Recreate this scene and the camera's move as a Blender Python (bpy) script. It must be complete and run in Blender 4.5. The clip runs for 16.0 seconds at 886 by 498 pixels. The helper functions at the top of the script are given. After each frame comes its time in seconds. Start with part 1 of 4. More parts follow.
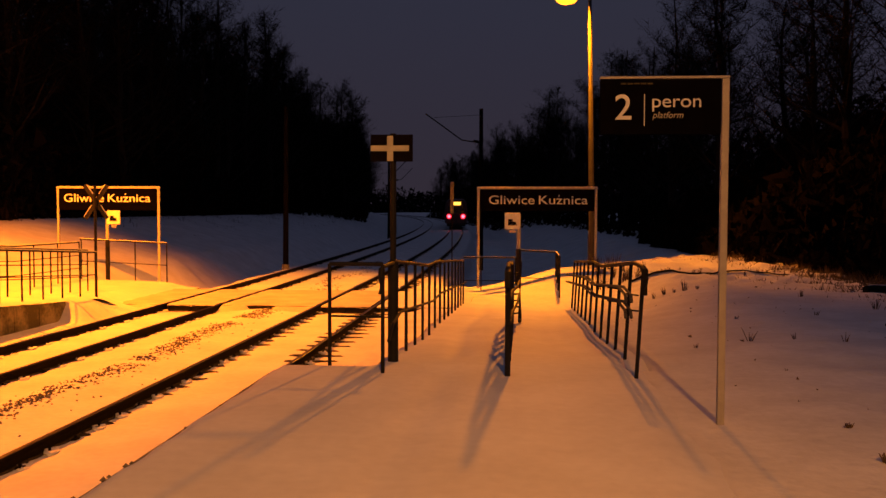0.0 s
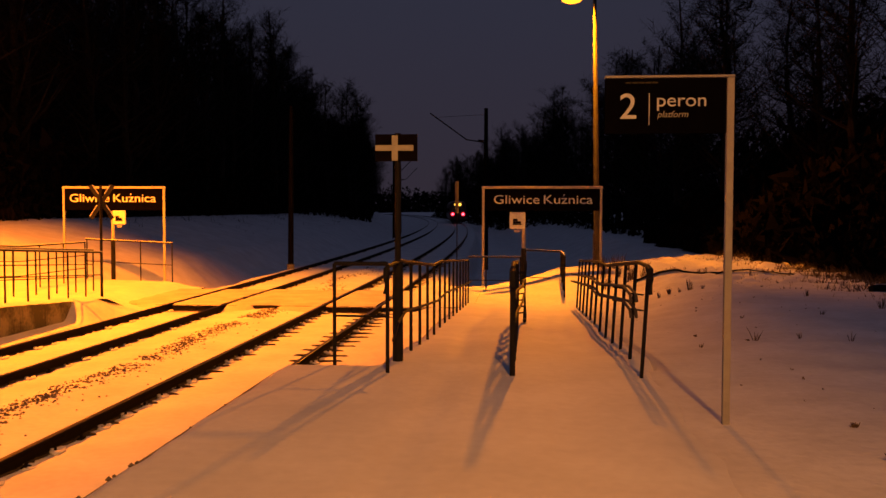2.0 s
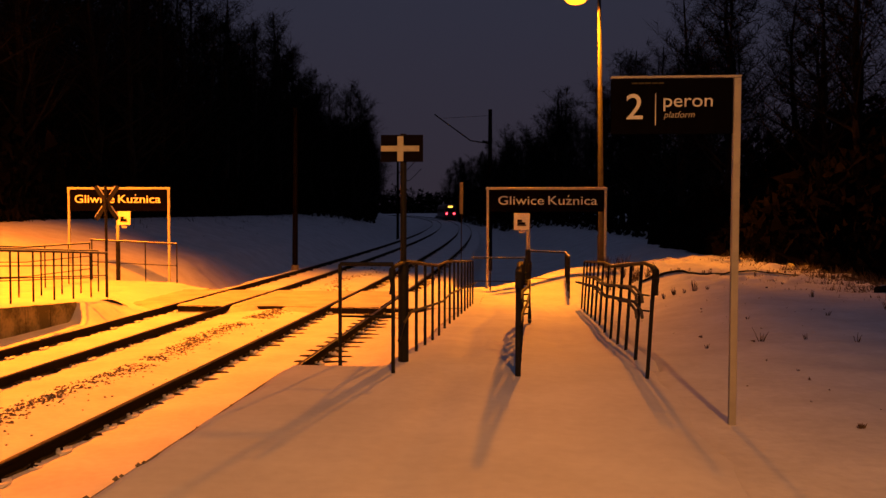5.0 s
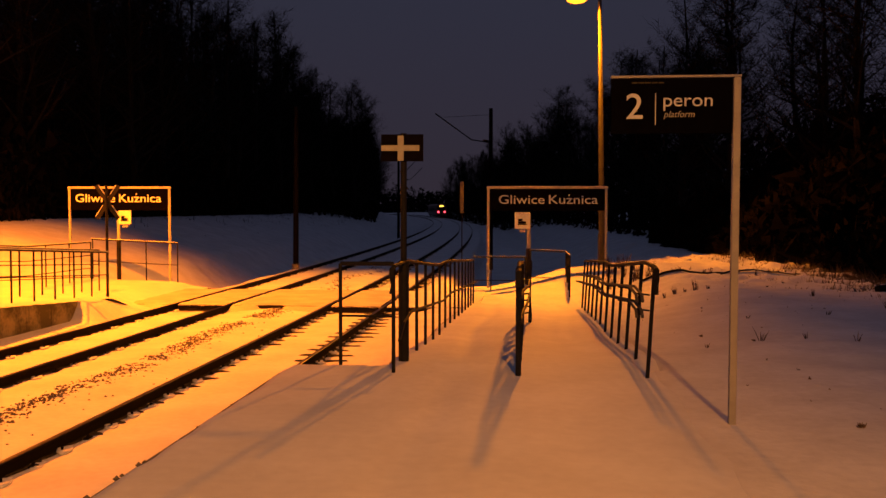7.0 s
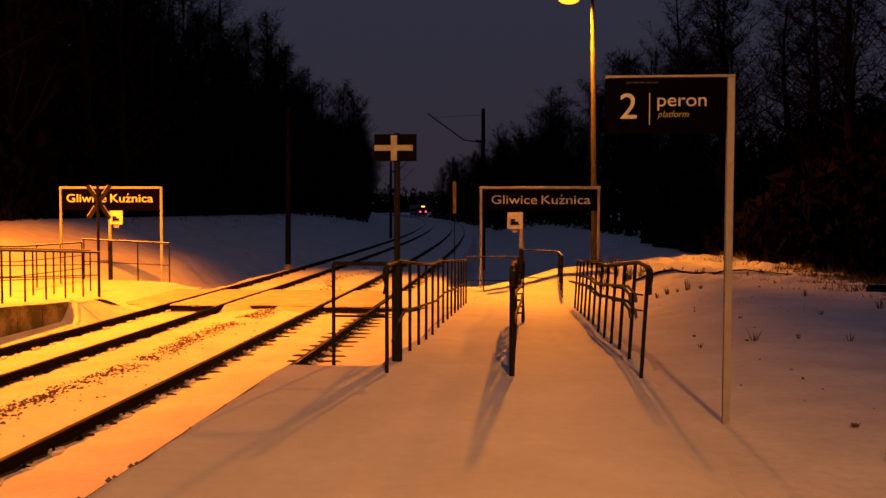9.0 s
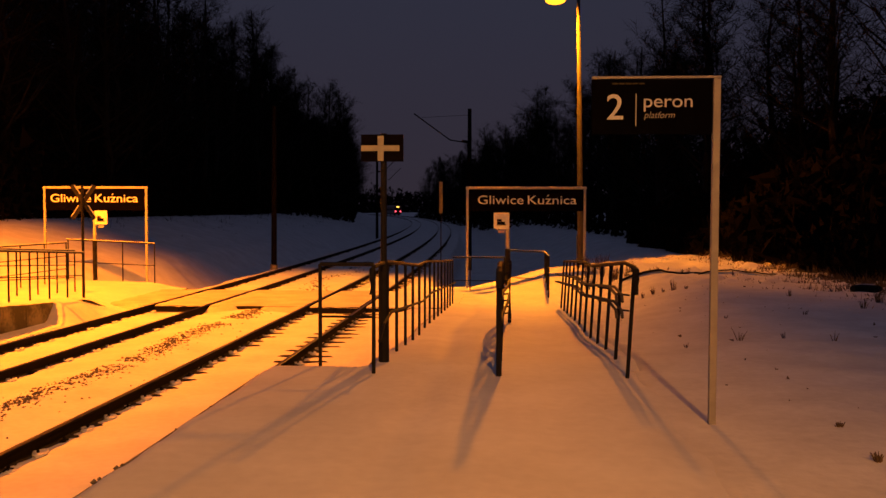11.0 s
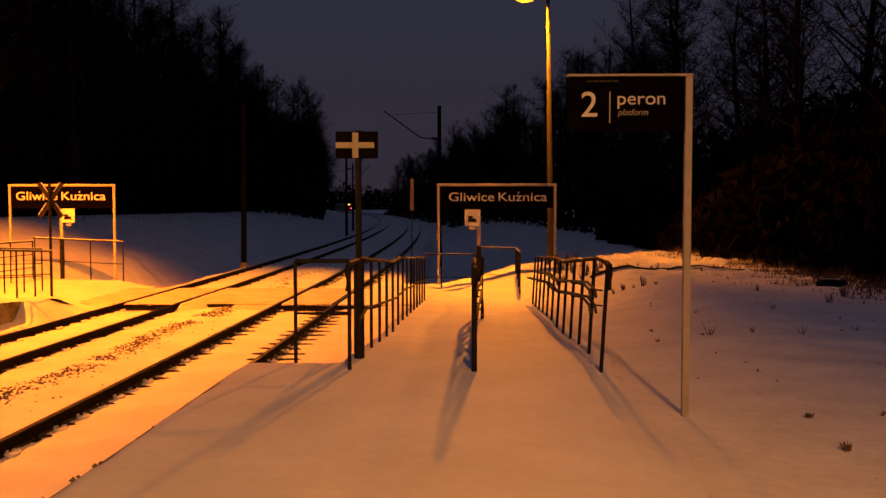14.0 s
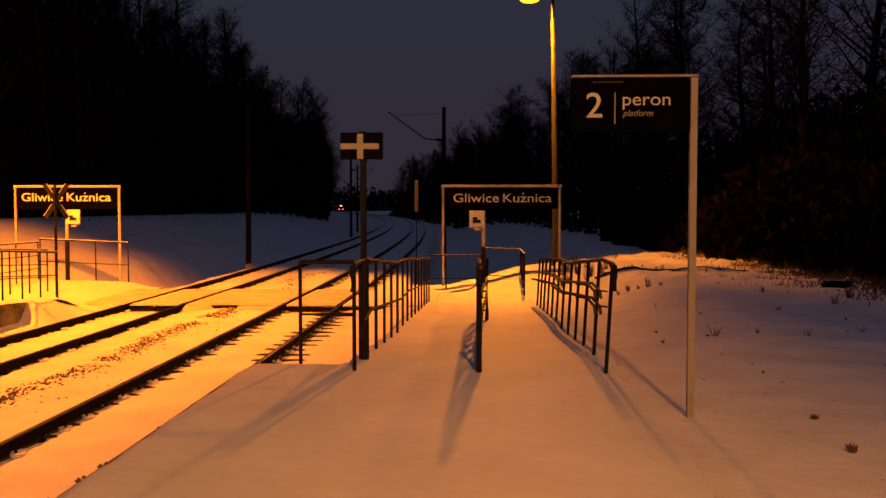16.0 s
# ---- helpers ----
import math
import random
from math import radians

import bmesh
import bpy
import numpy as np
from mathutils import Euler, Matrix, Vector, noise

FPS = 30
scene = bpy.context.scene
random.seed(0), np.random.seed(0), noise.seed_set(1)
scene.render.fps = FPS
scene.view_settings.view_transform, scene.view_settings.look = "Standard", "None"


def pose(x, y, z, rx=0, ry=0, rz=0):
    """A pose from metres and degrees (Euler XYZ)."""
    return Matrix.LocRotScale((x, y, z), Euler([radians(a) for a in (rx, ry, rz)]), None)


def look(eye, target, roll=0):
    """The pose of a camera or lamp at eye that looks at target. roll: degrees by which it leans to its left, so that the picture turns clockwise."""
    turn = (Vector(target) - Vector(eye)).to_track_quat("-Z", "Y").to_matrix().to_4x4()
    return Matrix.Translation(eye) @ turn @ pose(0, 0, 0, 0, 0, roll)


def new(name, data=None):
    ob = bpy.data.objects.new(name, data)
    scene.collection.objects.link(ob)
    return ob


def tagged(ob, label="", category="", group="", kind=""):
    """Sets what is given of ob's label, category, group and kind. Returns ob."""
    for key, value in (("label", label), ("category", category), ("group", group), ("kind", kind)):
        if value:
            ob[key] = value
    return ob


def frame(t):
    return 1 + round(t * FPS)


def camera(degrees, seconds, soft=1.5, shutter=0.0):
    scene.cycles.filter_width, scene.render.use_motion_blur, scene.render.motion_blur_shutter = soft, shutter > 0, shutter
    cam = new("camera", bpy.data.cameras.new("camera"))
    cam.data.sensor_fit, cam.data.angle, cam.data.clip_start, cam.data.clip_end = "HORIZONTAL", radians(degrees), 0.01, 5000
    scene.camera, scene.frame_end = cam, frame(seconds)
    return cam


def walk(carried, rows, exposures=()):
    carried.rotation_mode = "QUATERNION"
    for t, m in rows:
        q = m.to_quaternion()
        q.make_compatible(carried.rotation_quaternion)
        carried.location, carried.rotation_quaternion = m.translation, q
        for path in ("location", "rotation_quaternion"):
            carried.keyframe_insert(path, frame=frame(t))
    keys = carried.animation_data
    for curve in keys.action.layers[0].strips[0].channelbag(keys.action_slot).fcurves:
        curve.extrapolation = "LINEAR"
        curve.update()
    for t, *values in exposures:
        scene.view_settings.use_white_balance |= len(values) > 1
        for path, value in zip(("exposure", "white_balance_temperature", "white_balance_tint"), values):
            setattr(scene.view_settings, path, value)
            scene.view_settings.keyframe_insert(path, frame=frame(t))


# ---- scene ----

# ------------------------------------------------------------------ camera
def view(x, y, z, yaw, down, roll):
    """A pose at x, y, z, turned left by yaw, tilted down and rolled, in degrees."""
    a, b = radians(yaw), radians(down)
    way = Vector((-math.sin(a) * math.cos(b), math.cos(a) * math.cos(b), -math.sin(b)))
    return look((x, y, z), Vector((x, y, z)) + way, roll)


cam = camera(51.1, 16.0, soft=1.5)
walk(cam, [
    (0.0, view(0.098, 0.044, 1.765, 4.666, 2.489, 0.173)),
    (0.5, view(0.099, 0.051, 1.763, 4.781, 2.484, 0.113)),
    (1.0, view(0.098, 0.037, 1.768, 4.888, 2.480, 0.029)),
    (1.5, view(0.106, 0.043, 1.764, 4.960, 2.501, 0.040)),
    (2.0, view(0.101, 0.046, 1.764, 4.977, 2.509, 0.100)),
    (2.5, view(0.101, 0.051, 1.766, 5.017, 2.529, 0.108)),
    (3.0, view(0.092, 0.052, 1.761, 5.026, 2.521, 0.155)),
    (3.5, view(0.087, 0.053, 1.762, 5.112, 2.484, 0.187)),
    (4.0, view(0.081, 0.049, 1.754, 5.194, 2.404, 0.153)),
    (6.5, view(0.080, 0.038, 1.765, 5.206, 2.510, 0.082)),
    (7.0, view(0.087, 0.037, 1.764, 5.259, 2.507, 0.094)),
    (7.5, view(0.087, 0.033, 1.759, 5.363, 2.514, 0.167)),
    (8.0, view(0.065, 0.033, 1.763, 5.354, 2.531, 0.156)),
    (8.5, view(0.070, 0.045, 1.759, 5.138, 2.500, 0.074)),
    (9.0, view(0.071, 0.056, 1.761, 4.775, 2.492, 0.107)),
    (11.5, view(0.059, 0.060, 1.765, 3.665, 2.489, 0.116)),
    (12.0, view(0.043, 0.072, 1.764, 3.340, 2.488, 0.129)),
    (12.5, view(0.022, 0.055, 1.756, 3.070, 2.383, 0.179)),
    (13.0, view(0.014, 0.023, 1.759, 2.689, 2.433, -0.013)),
    (13.5, view(0.003, 0.005, 1.761, 2.329, 2.535, -0.087)),
    (14.0, view(0.004, -0.002, 1.758, 2.025, 2.654, -0.012)),
    (14.5, view(0.000, -0.000, 1.753, 1.896, 2.659, -0.084)),
    (15.0, view(0.010, 0.004, 1.759, 1.984, 2.722, -0.052)),
    (15.5, view(0.004, -0.007, 1.755, 2.104, 2.685, 0.015)),
    (16.0, view(-0.000, -0.002, 1.756, 2.298, 2.582, -0.010)),
])

# ------------------------------------------------------------------ light
world = bpy.data.worlds.new("dusk")
scene.world = world
world.use_nodes = True
wn, wl = world.node_tree.nodes, world.node_tree.links
wn.clear()
w_out = wn.new("ShaderNodeOutputWorld")
w_bg = wn.new("ShaderNodeBackground")
w_ramp = wn.new("ShaderNodeValToRGB")
w_sep = wn.new("ShaderNodeSeparateXYZ")
w_tex = wn.new("ShaderNodeTexCoord")
wl.new(w_tex.outputs["Generated"], w_sep.inputs[0])
wl.new(w_sep.outputs["Z"], w_ramp.inputs[0])
wl.new(w_ramp.outputs[0], w_bg.inputs[0])
wl.new(w_bg.outputs[0], w_out.inputs[0])
w_ramp.color_ramp.elements[0].position = 0.0
w_ramp.color_ramp.elements[0].color = (0.030, 0.023, 0.034, 1)
w_ramp.color_ramp.elements[1].position = 0.25
w_ramp.color_ramp.elements[1].color = (0.026, 0.027, 0.046, 1)
w_zenith = w_ramp.color_ramp.elements.new(1.0)
w_zenith.color = (0.031, 0.036, 0.066, 1)
w_bg.inputs[1].default_value = 1.0

WARM_SODIUM, PALE_SODIUM, DEEP_SODIUM = (1.0, 0.256, 0.004), (1.0, 0.345, 0.045), (1.0, 0.192, 0.001)


def sodium_light(x, y, z, power, color, tip=(0, 0), cone=168, spread=(1, 1), blend=0.55):
    """A hooded sodium lamp that shines down."""
    data = bpy.data.lights.new("sodium_light", "SPOT")
    data.energy, data.color = power, color
    data.spot_size, data.spot_blend, data.shadow_soft_size = radians(cone), blend, 0.26
    ob = new("sodium_light", data)
    ob.matrix_basis = look((x, y, z), (x + tip[0], y + tip[1], z - 1)) @ Matrix.Diagonal((*spread, 1, 1))
    return ob


LAMP_FRONT, LAMP_FAR, LAMP_BACK = (1.72, 33.0, 9.04), (-16.2, 21.2, 10.6), (2.6, -9.0, 8.95)
sodium_light(LAMP_FRONT[0], LAMP_FRONT[1], LAMP_FRONT[2] - 0.16, 12600, WARM_SODIUM, (-1.78, -1.11), 124, blend=0.5)
sodium_light(LAMP_FRONT[0] + 0.05, LAMP_FRONT[1], LAMP_FRONT[2] - 0.16, 4300, WARM_SODIUM, (0.45, -0.20), 114, blend=0.7)
sodium_light(LAMP_FRONT[0] + 0.10, LAMP_FRONT[1], LAMP_FRONT[2] - 0.16, 2200, WARM_SODIUM, (1.0, 0.0), 66, blend=0.6)
sodium_light(LAMP_FAR[0], LAMP_FAR[1], LAMP_FAR[2] - 0.16, 36500, DEEP_SODIUM, (-0.03, 0.06), 114, (0.95, 1.62), 0.36)
sodium_light(LAMP_BACK[0], LAMP_BACK[1], LAMP_BACK[2] - 0.16, 11200, PALE_SODIUM, (-1.10, 0.50), 138)
scene.view_settings.exposure = 0.0


# ------------------------------------------------------------------ materials
def material(name, color, rough=0.7, metal=0.0, scale=6.0, vary=0.25, bump=0.0, bump_scale=40.0, fine=0.5, second=None, spread=0.5, gloss=0.5):
    """A principled surface with blotches at two scales and fine relief."""
    m = bpy.data.materials.new(name)
    m.use_nodes = True
    n, l = m.node_tree.nodes, m.node_tree.links
    b = n["Principled BSDF"]
    b.inputs["Roughness"].default_value, b.inputs["Metallic"].default_value = rough, metal
    b.inputs["Specular IOR Level"].default_value = gloss
    tc = n.new("ShaderNodeTexCoord")
    big, small, ramp = n.new("ShaderNodeTexNoise"), n.new("ShaderNodeTexNoise"), n.new("ShaderNodeValToRGB")
    big.inputs["Scale"].default_value, small.inputs["Scale"].default_value = scale, scale * 9
    big.inputs["Detail"].default_value = small.inputs["Detail"].default_value = 4
    mix = n.new("ShaderNodeMath")
    mix.operation = "MULTIPLY_ADD"
    mix.inputs[1].default_value = fine
    l.new(tc.outputs["Object"], big.inputs["Vector"])
    l.new(tc.outputs["Object"], small.inputs["Vector"])
    l.new(small.outputs["Fac"], mix.inputs[0])
    l.new(big.outputs["Fac"], mix.inputs[2])
    dark = second or tuple(c * (1 - vary) for c in color)
    mid = 0.5 + 0.5 * fine
    ramp.color_ramp.elements[0].position, ramp.color_ramp.elements[1].position = mid - spread * 0.4, mid + spread * 0.4
    ramp.color_ramp.elements[0].color, ramp.color_ramp.elements[1].color = (*dark, 1), (*color, 1)
    l.new(mix.outputs[0], ramp.inputs[0])
    l.new(ramp.outputs[0], b.inputs["Base Color"])
    if bump:
        nb, bn = n.new("ShaderNodeTexNoise"), n.new("ShaderNodeBump")
        nb.inputs["Scale"].default_value, nb.inputs["Detail"].default_value = bump_scale, 5
        bn.inputs["Strength"].default_value, bn.inputs["Distance"].default_value = 1.0, bump
        l.new(tc.outputs["Object"], nb.inputs["Vector"])
        l.new(nb.outputs["Fac"], bn.inputs["Height"])
        l.new(bn.outputs[0], b.inputs["Normal"])
    return m


def glowing(name, color, strength):
    m = bpy.data.materials.new(name)
    m.use_nodes = True
    b = m.node_tree.nodes["Principled BSDF"]
    b.inputs["Base Color"].default_value = (*color, 1)
    b.inputs["Emission Color"].default_value, b.inputs["Emission Strength"].default_value = (*color, 1), strength
    return m


SNOW = material("snow", (0.82, 0.83, 0.86), 0.75, 0, 1.1, 0.20, 0.014, 9.0, 0.45)
SNOW_TRODDEN = material("trodden_snow", (0.80, 0.81, 0.84), 0.7, 0, 0.9, 0.14, 0.006, 9.0, 0.5)
SNOW_DIRTY = material("dirty_packed_snow", (0.66, 0.61, 0.56), 0.7, 0, 1.6, 0.30, 0.016, 12.0, 0.5)
CONCRETE = material("concrete", (0.21, 0.20, 0.18), 0.85, 0, 2.0, 0.45, 0.006, 30)
STAINED_WALL = material("stained_wall_concrete", (0.24, 0.22, 0.17), 0.9, 0, 1.6, 0.5, 0.008, 22, 0.35, (0.07, 0.065, 0.04), 0.30)
STONE = material("ballast_stone", (0.16, 0.14, 0.12), 0.9, 0, 12, 0.5, 0.004, 60)
# bare ballast with the shade of the rails put into its dark colour
SHADED_BALLAST = material("shaded_bare_ballast", (0.060, 0.048, 0.040), 0.9, 0, 14, 0.6, 0.012, 45, gloss=0.2)
RAIL_STEEL = material("rusty_rail_steel", (0.011, 0.008, 0.0065), 0.85, 0.0, 9, 0.4, 0.002, 80, gloss=0.05)
RAIL_HEAD = material("worn_rail_head", (0.10, 0.085, 0.075), 0.3, 0.9, 9, 0.35, gloss=0.5)
PAINT_DARK = material("dark_railing_paint", (0.014, 0.014, 0.016), 0.65, 0.0, 14, 0.35, 0.001, 90, gloss=0.15)
ZINC = material("galvanised_steel", (0.50, 0.50, 0.49), 0.5, 0.5, 10, 0.25, 0.001, 60)
PALE_PAINT = material("pale_grey_paint", (0.50, 0.49, 0.47), 0.5, 0, 8, 0.15, 0.001, 60)
BOARD = material("dark_navy_board", (0.0035, 0.003, 0.005), 0.9, 0, 5, 0.3, gloss=0.0)
WHITE_FILM = material("white_sign_film", (0.88, 0.87, 0.85), 0.5, 0, 12, 0.08)
CREAM_FILM = material("cream_sign_film", (0.44, 0.45, 0.40), 0.6, 0, 12, 0.2)
# number sign's post and film, darkened in colour to offset the strong back lamp
SIGN_GREY = material("dimmed_sign_post_paint", (0.34, 0.34, 0.36), 0.55, 0, 8, 0.2, 0.001, 60)
SIGN_FILM = material("dimmed_sign_film", (0.62, 0.66, 0.76), 0.6, 0, 12, 0.15)
# cooler, darker copies of film and paint: weaker light on the right-hand signs
DIM_FILM = material("dim_lit_sign_film", (0.74, 0.83, 0.95), 0.6, 0, 12, 0.2)
DIM_PAINT = material("dim_lit_grey_paint", (0.44, 0.47, 0.52), 0.6, 0, 8, 0.3, 0.001, 60)
# lamplight on the trackside post's upper part, put into a paler colour
LIT_POST_TOP = material("lit_post_top_grey", (0.15, 0.145, 0.14), 0.8, 0, 6, 0.4)
BLACK_FILM = material("black_sign_film", (0.005, 0.0035, 0.004), 0.8, 0, 12, 0.3, gloss=0.05)
PLATE_BACK = material("bare_sign_back", (0.011, 0.011, 0.012), 0.6, 0.2, 9, 0.3)
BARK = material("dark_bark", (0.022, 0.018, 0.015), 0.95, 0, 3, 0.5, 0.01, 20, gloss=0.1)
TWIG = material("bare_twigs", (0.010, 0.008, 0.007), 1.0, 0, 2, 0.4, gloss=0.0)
DRY_GRASS = material("dry_grass", (0.16, 0.11, 0.06), 0.9, 0, 8, 0.5)
LAMP_STEEL = material("weathered_lamp_steel", (0.055, 0.049, 0.044), 0.7, 0.1, 5, 0.45, 0.001, 40)
DARK_RUBBER = material("dark_panel_rubber", (0.02, 0.016, 0.013), 0.8, 0, 6, 0.4, 0.003, 40, gloss=0.2)
WOOD_POLE = material("weathered_pole", (0.007, 0.006, 0.006), 0.95, 0, 5, 0.4, 0.003, 40, gloss=0.0)
FROSTED = material("frosted_handrail", (0.10, 0.095, 0.09), 0.8, 0, 18, 0.5, 0.001, 90, gloss=0.2)
TRAIN_PAINT = material("train_paint", (0.10, 0.03, 0.03), 0.4, 0.1, 1, 0.3)
TRAIN_GREY = material("train_underframe", (0.03, 0.03, 0.03), 0.8, 0, 2, 0.3)
DARK_GLASS = material("dark_glass", (0.01, 0.01, 0.012), 0.08, 0, 1, 0.1)
SODIUM_GLOW = glowing("sodium_bulb", (1.0, 0.30, 0.012), 3.6)
RED_CORE = glowing("tail_light_core", (1.0, 0.11, 0.17), 4.0)
RED_LENS_HALO = glowing("tail_light_lens_and_halo", (0.9, 0.008, 0.025), 1.0)
DISPLAY_GLOW = glowing("amber_display", (1.0, 0.55, 0.07), 2.6)


# ------------------------------------------------------------------ building tools
def mesh_of(bm, name, mat, smooth=False):
    me = bpy.data.meshes.new(name)
    bm.normal_update()
    bm.to_mesh(me)
    bm.free()
    for m in mat if isinstance(mat, (list, tuple)) else [mat]:
        me.materials.append(m)
    if smooth:
        for p in me.polygons:
            p.use_smooth = True
    return me


def part(name, bm, mat, parent, label="", smooth=False):
    """Links a bmesh as one mesh object under a thing or a part."""
    ob = new(name, bm if isinstance(bm, bpy.types.Mesh) else mesh_of(bm, name, mat, smooth))
    ob.parent = parent
    return tagged(ob, label)


def thing(name, label, category, x=0, y=0, z=0, rz=0, group="", kind=""):
    ob = new(name)
    ob.empty_display_size = 0.2
    ob.matrix_basis = pose(x, y, z, 0, 0, rz)
    return tagged(ob, label, category, group, kind)


def box(bm, x0, x1, y0, y1, z0, z1, bevel=0.0):
    made = bmesh.ops.create_cube(bm, size=1, matrix=Matrix.LocRotScale(((x0 + x1) / 2, (y0 + y1) / 2, (z0 + z1) / 2), None, (abs(x1 - x0), abs(y1 - y0), abs(z1 - z0))))
    if bevel:
        edges = list({e for v in made["verts"] for e in v.link_edges})
        bmesh.ops.bevel(bm, geom=edges, offset=bevel, segments=2, affect="EDGES", profile=0.5)
    return bm


def boxed(x0, x1, y0, y1, z0, z1, bevel=0.0):
    return box(bmesh.new(), x0, x1, y0, y1, z0, z1, bevel)


def tube(bm, points, radii, sides=8, square=False):
    """A tapered tube along points, with closed ends."""
    if not isinstance(radii, (list, tuple)):
        radii = [radii] * len(points)
    points = [Vector(p) for p in points]
    rings = []
    for i, p in enumerate(points):
        a, b = points[max(i - 1, 0)], points[min(i + 1, len(points) - 1)]
        q = (b - a).to_track_quat("Z", "Y")
        ring = []
        for k in range(sides):
            w = 2 * math.pi * (k + (0.5 if square else 0)) / sides
            ring.append(bm.verts.new(p + q @ Vector((math.cos(w), math.sin(w), 0)) * radii[i]))
        rings.append(ring)
    for r, s in zip(rings, rings[1:]):
        for k in range(sides):
            bm.faces.new((r[k], r[(k + 1) % sides], s[(k + 1) % sides], s[k]))
    bm.faces.new(rings[0][::-1])
    bm.faces.new(rings[-1])
    return bm


def tubed(points, radii, sides=8):
    return tube(bmesh.new(), points, radii, sides)


def lettering(name, words, x, y, z, size, mat, parent, width=None, shear=0.0, bold=0.0):
    """Raised writing that faces -y; x, z is the left end of its base line."""
    cu = bpy.data.curves.new(name, "FONT")
    cu.body, cu.size, cu.extrude, cu.shear, cu.offset = words, size, 0.002, shear, bold
    ob = bpy.data.objects.new(name, cu)
    scene.collection.objects.link(ob)
    bpy.context.view_layer.update()
    me = bpy.data.meshes.new_from_object(ob.evaluated_get(bpy.context.evaluated_depsgraph_get()))
    bpy.data.objects.remove(ob)
    xs = [v.co.x for v in me.vertices]
    k = width / (max(xs) - min(xs)) if width else 1.0
    low = min(xs)
    for v in me.vertices:
        v.co = Vector(((v.co.x - low) * k + x, y - v.co.z, v.co.y + z))
    me.materials.clear()
    me.materials.append(mat)
    out = new(name, me)
    out.parent = parent
    return out


def smooth(a, b, v):
    t = np.clip((v - a) / (b - a), 0, 1)
    return t * t * (3 - 2 * t)


# ------------------------------------------------------------------ ground
AXIS, SPACING, RAIL_Z = -4.364, 4.12, -0.763
EDGE = AXIS + 1.737
BEND_Y, BEND_R = 18.0, 1425.0


def bend(y):
    """Sideways shift of the tracks, which curve to the left."""
    return -np.clip(np.asarray(y, float) - BEND_Y, 0, None) ** 2 / (2 * BEND_R)


RAMP_END = -0.74


def ramp_z(y):
    """Two slopes with a landing between them."""
    return np.interp(np.asarray(y, float), (10.8, 14.9, 16.4, 24.3), (0.0, -0.29, -0.31, RAMP_END))


def waves(x, y, scale, seed):
    """Smooth uneven relief from a few crossed waves."""
    r = np.random.RandomState(seed)
    out = 0
    for i in range(7):
        a, k, p = r.rand() * 6.28, (0.6 + 1.2 * r.rand()) / scale, r.rand() * 6.28
        out = out + np.sin((np.cos(a) * x + np.sin(a) * y) * k * 6.28 + p) / 7
    return out


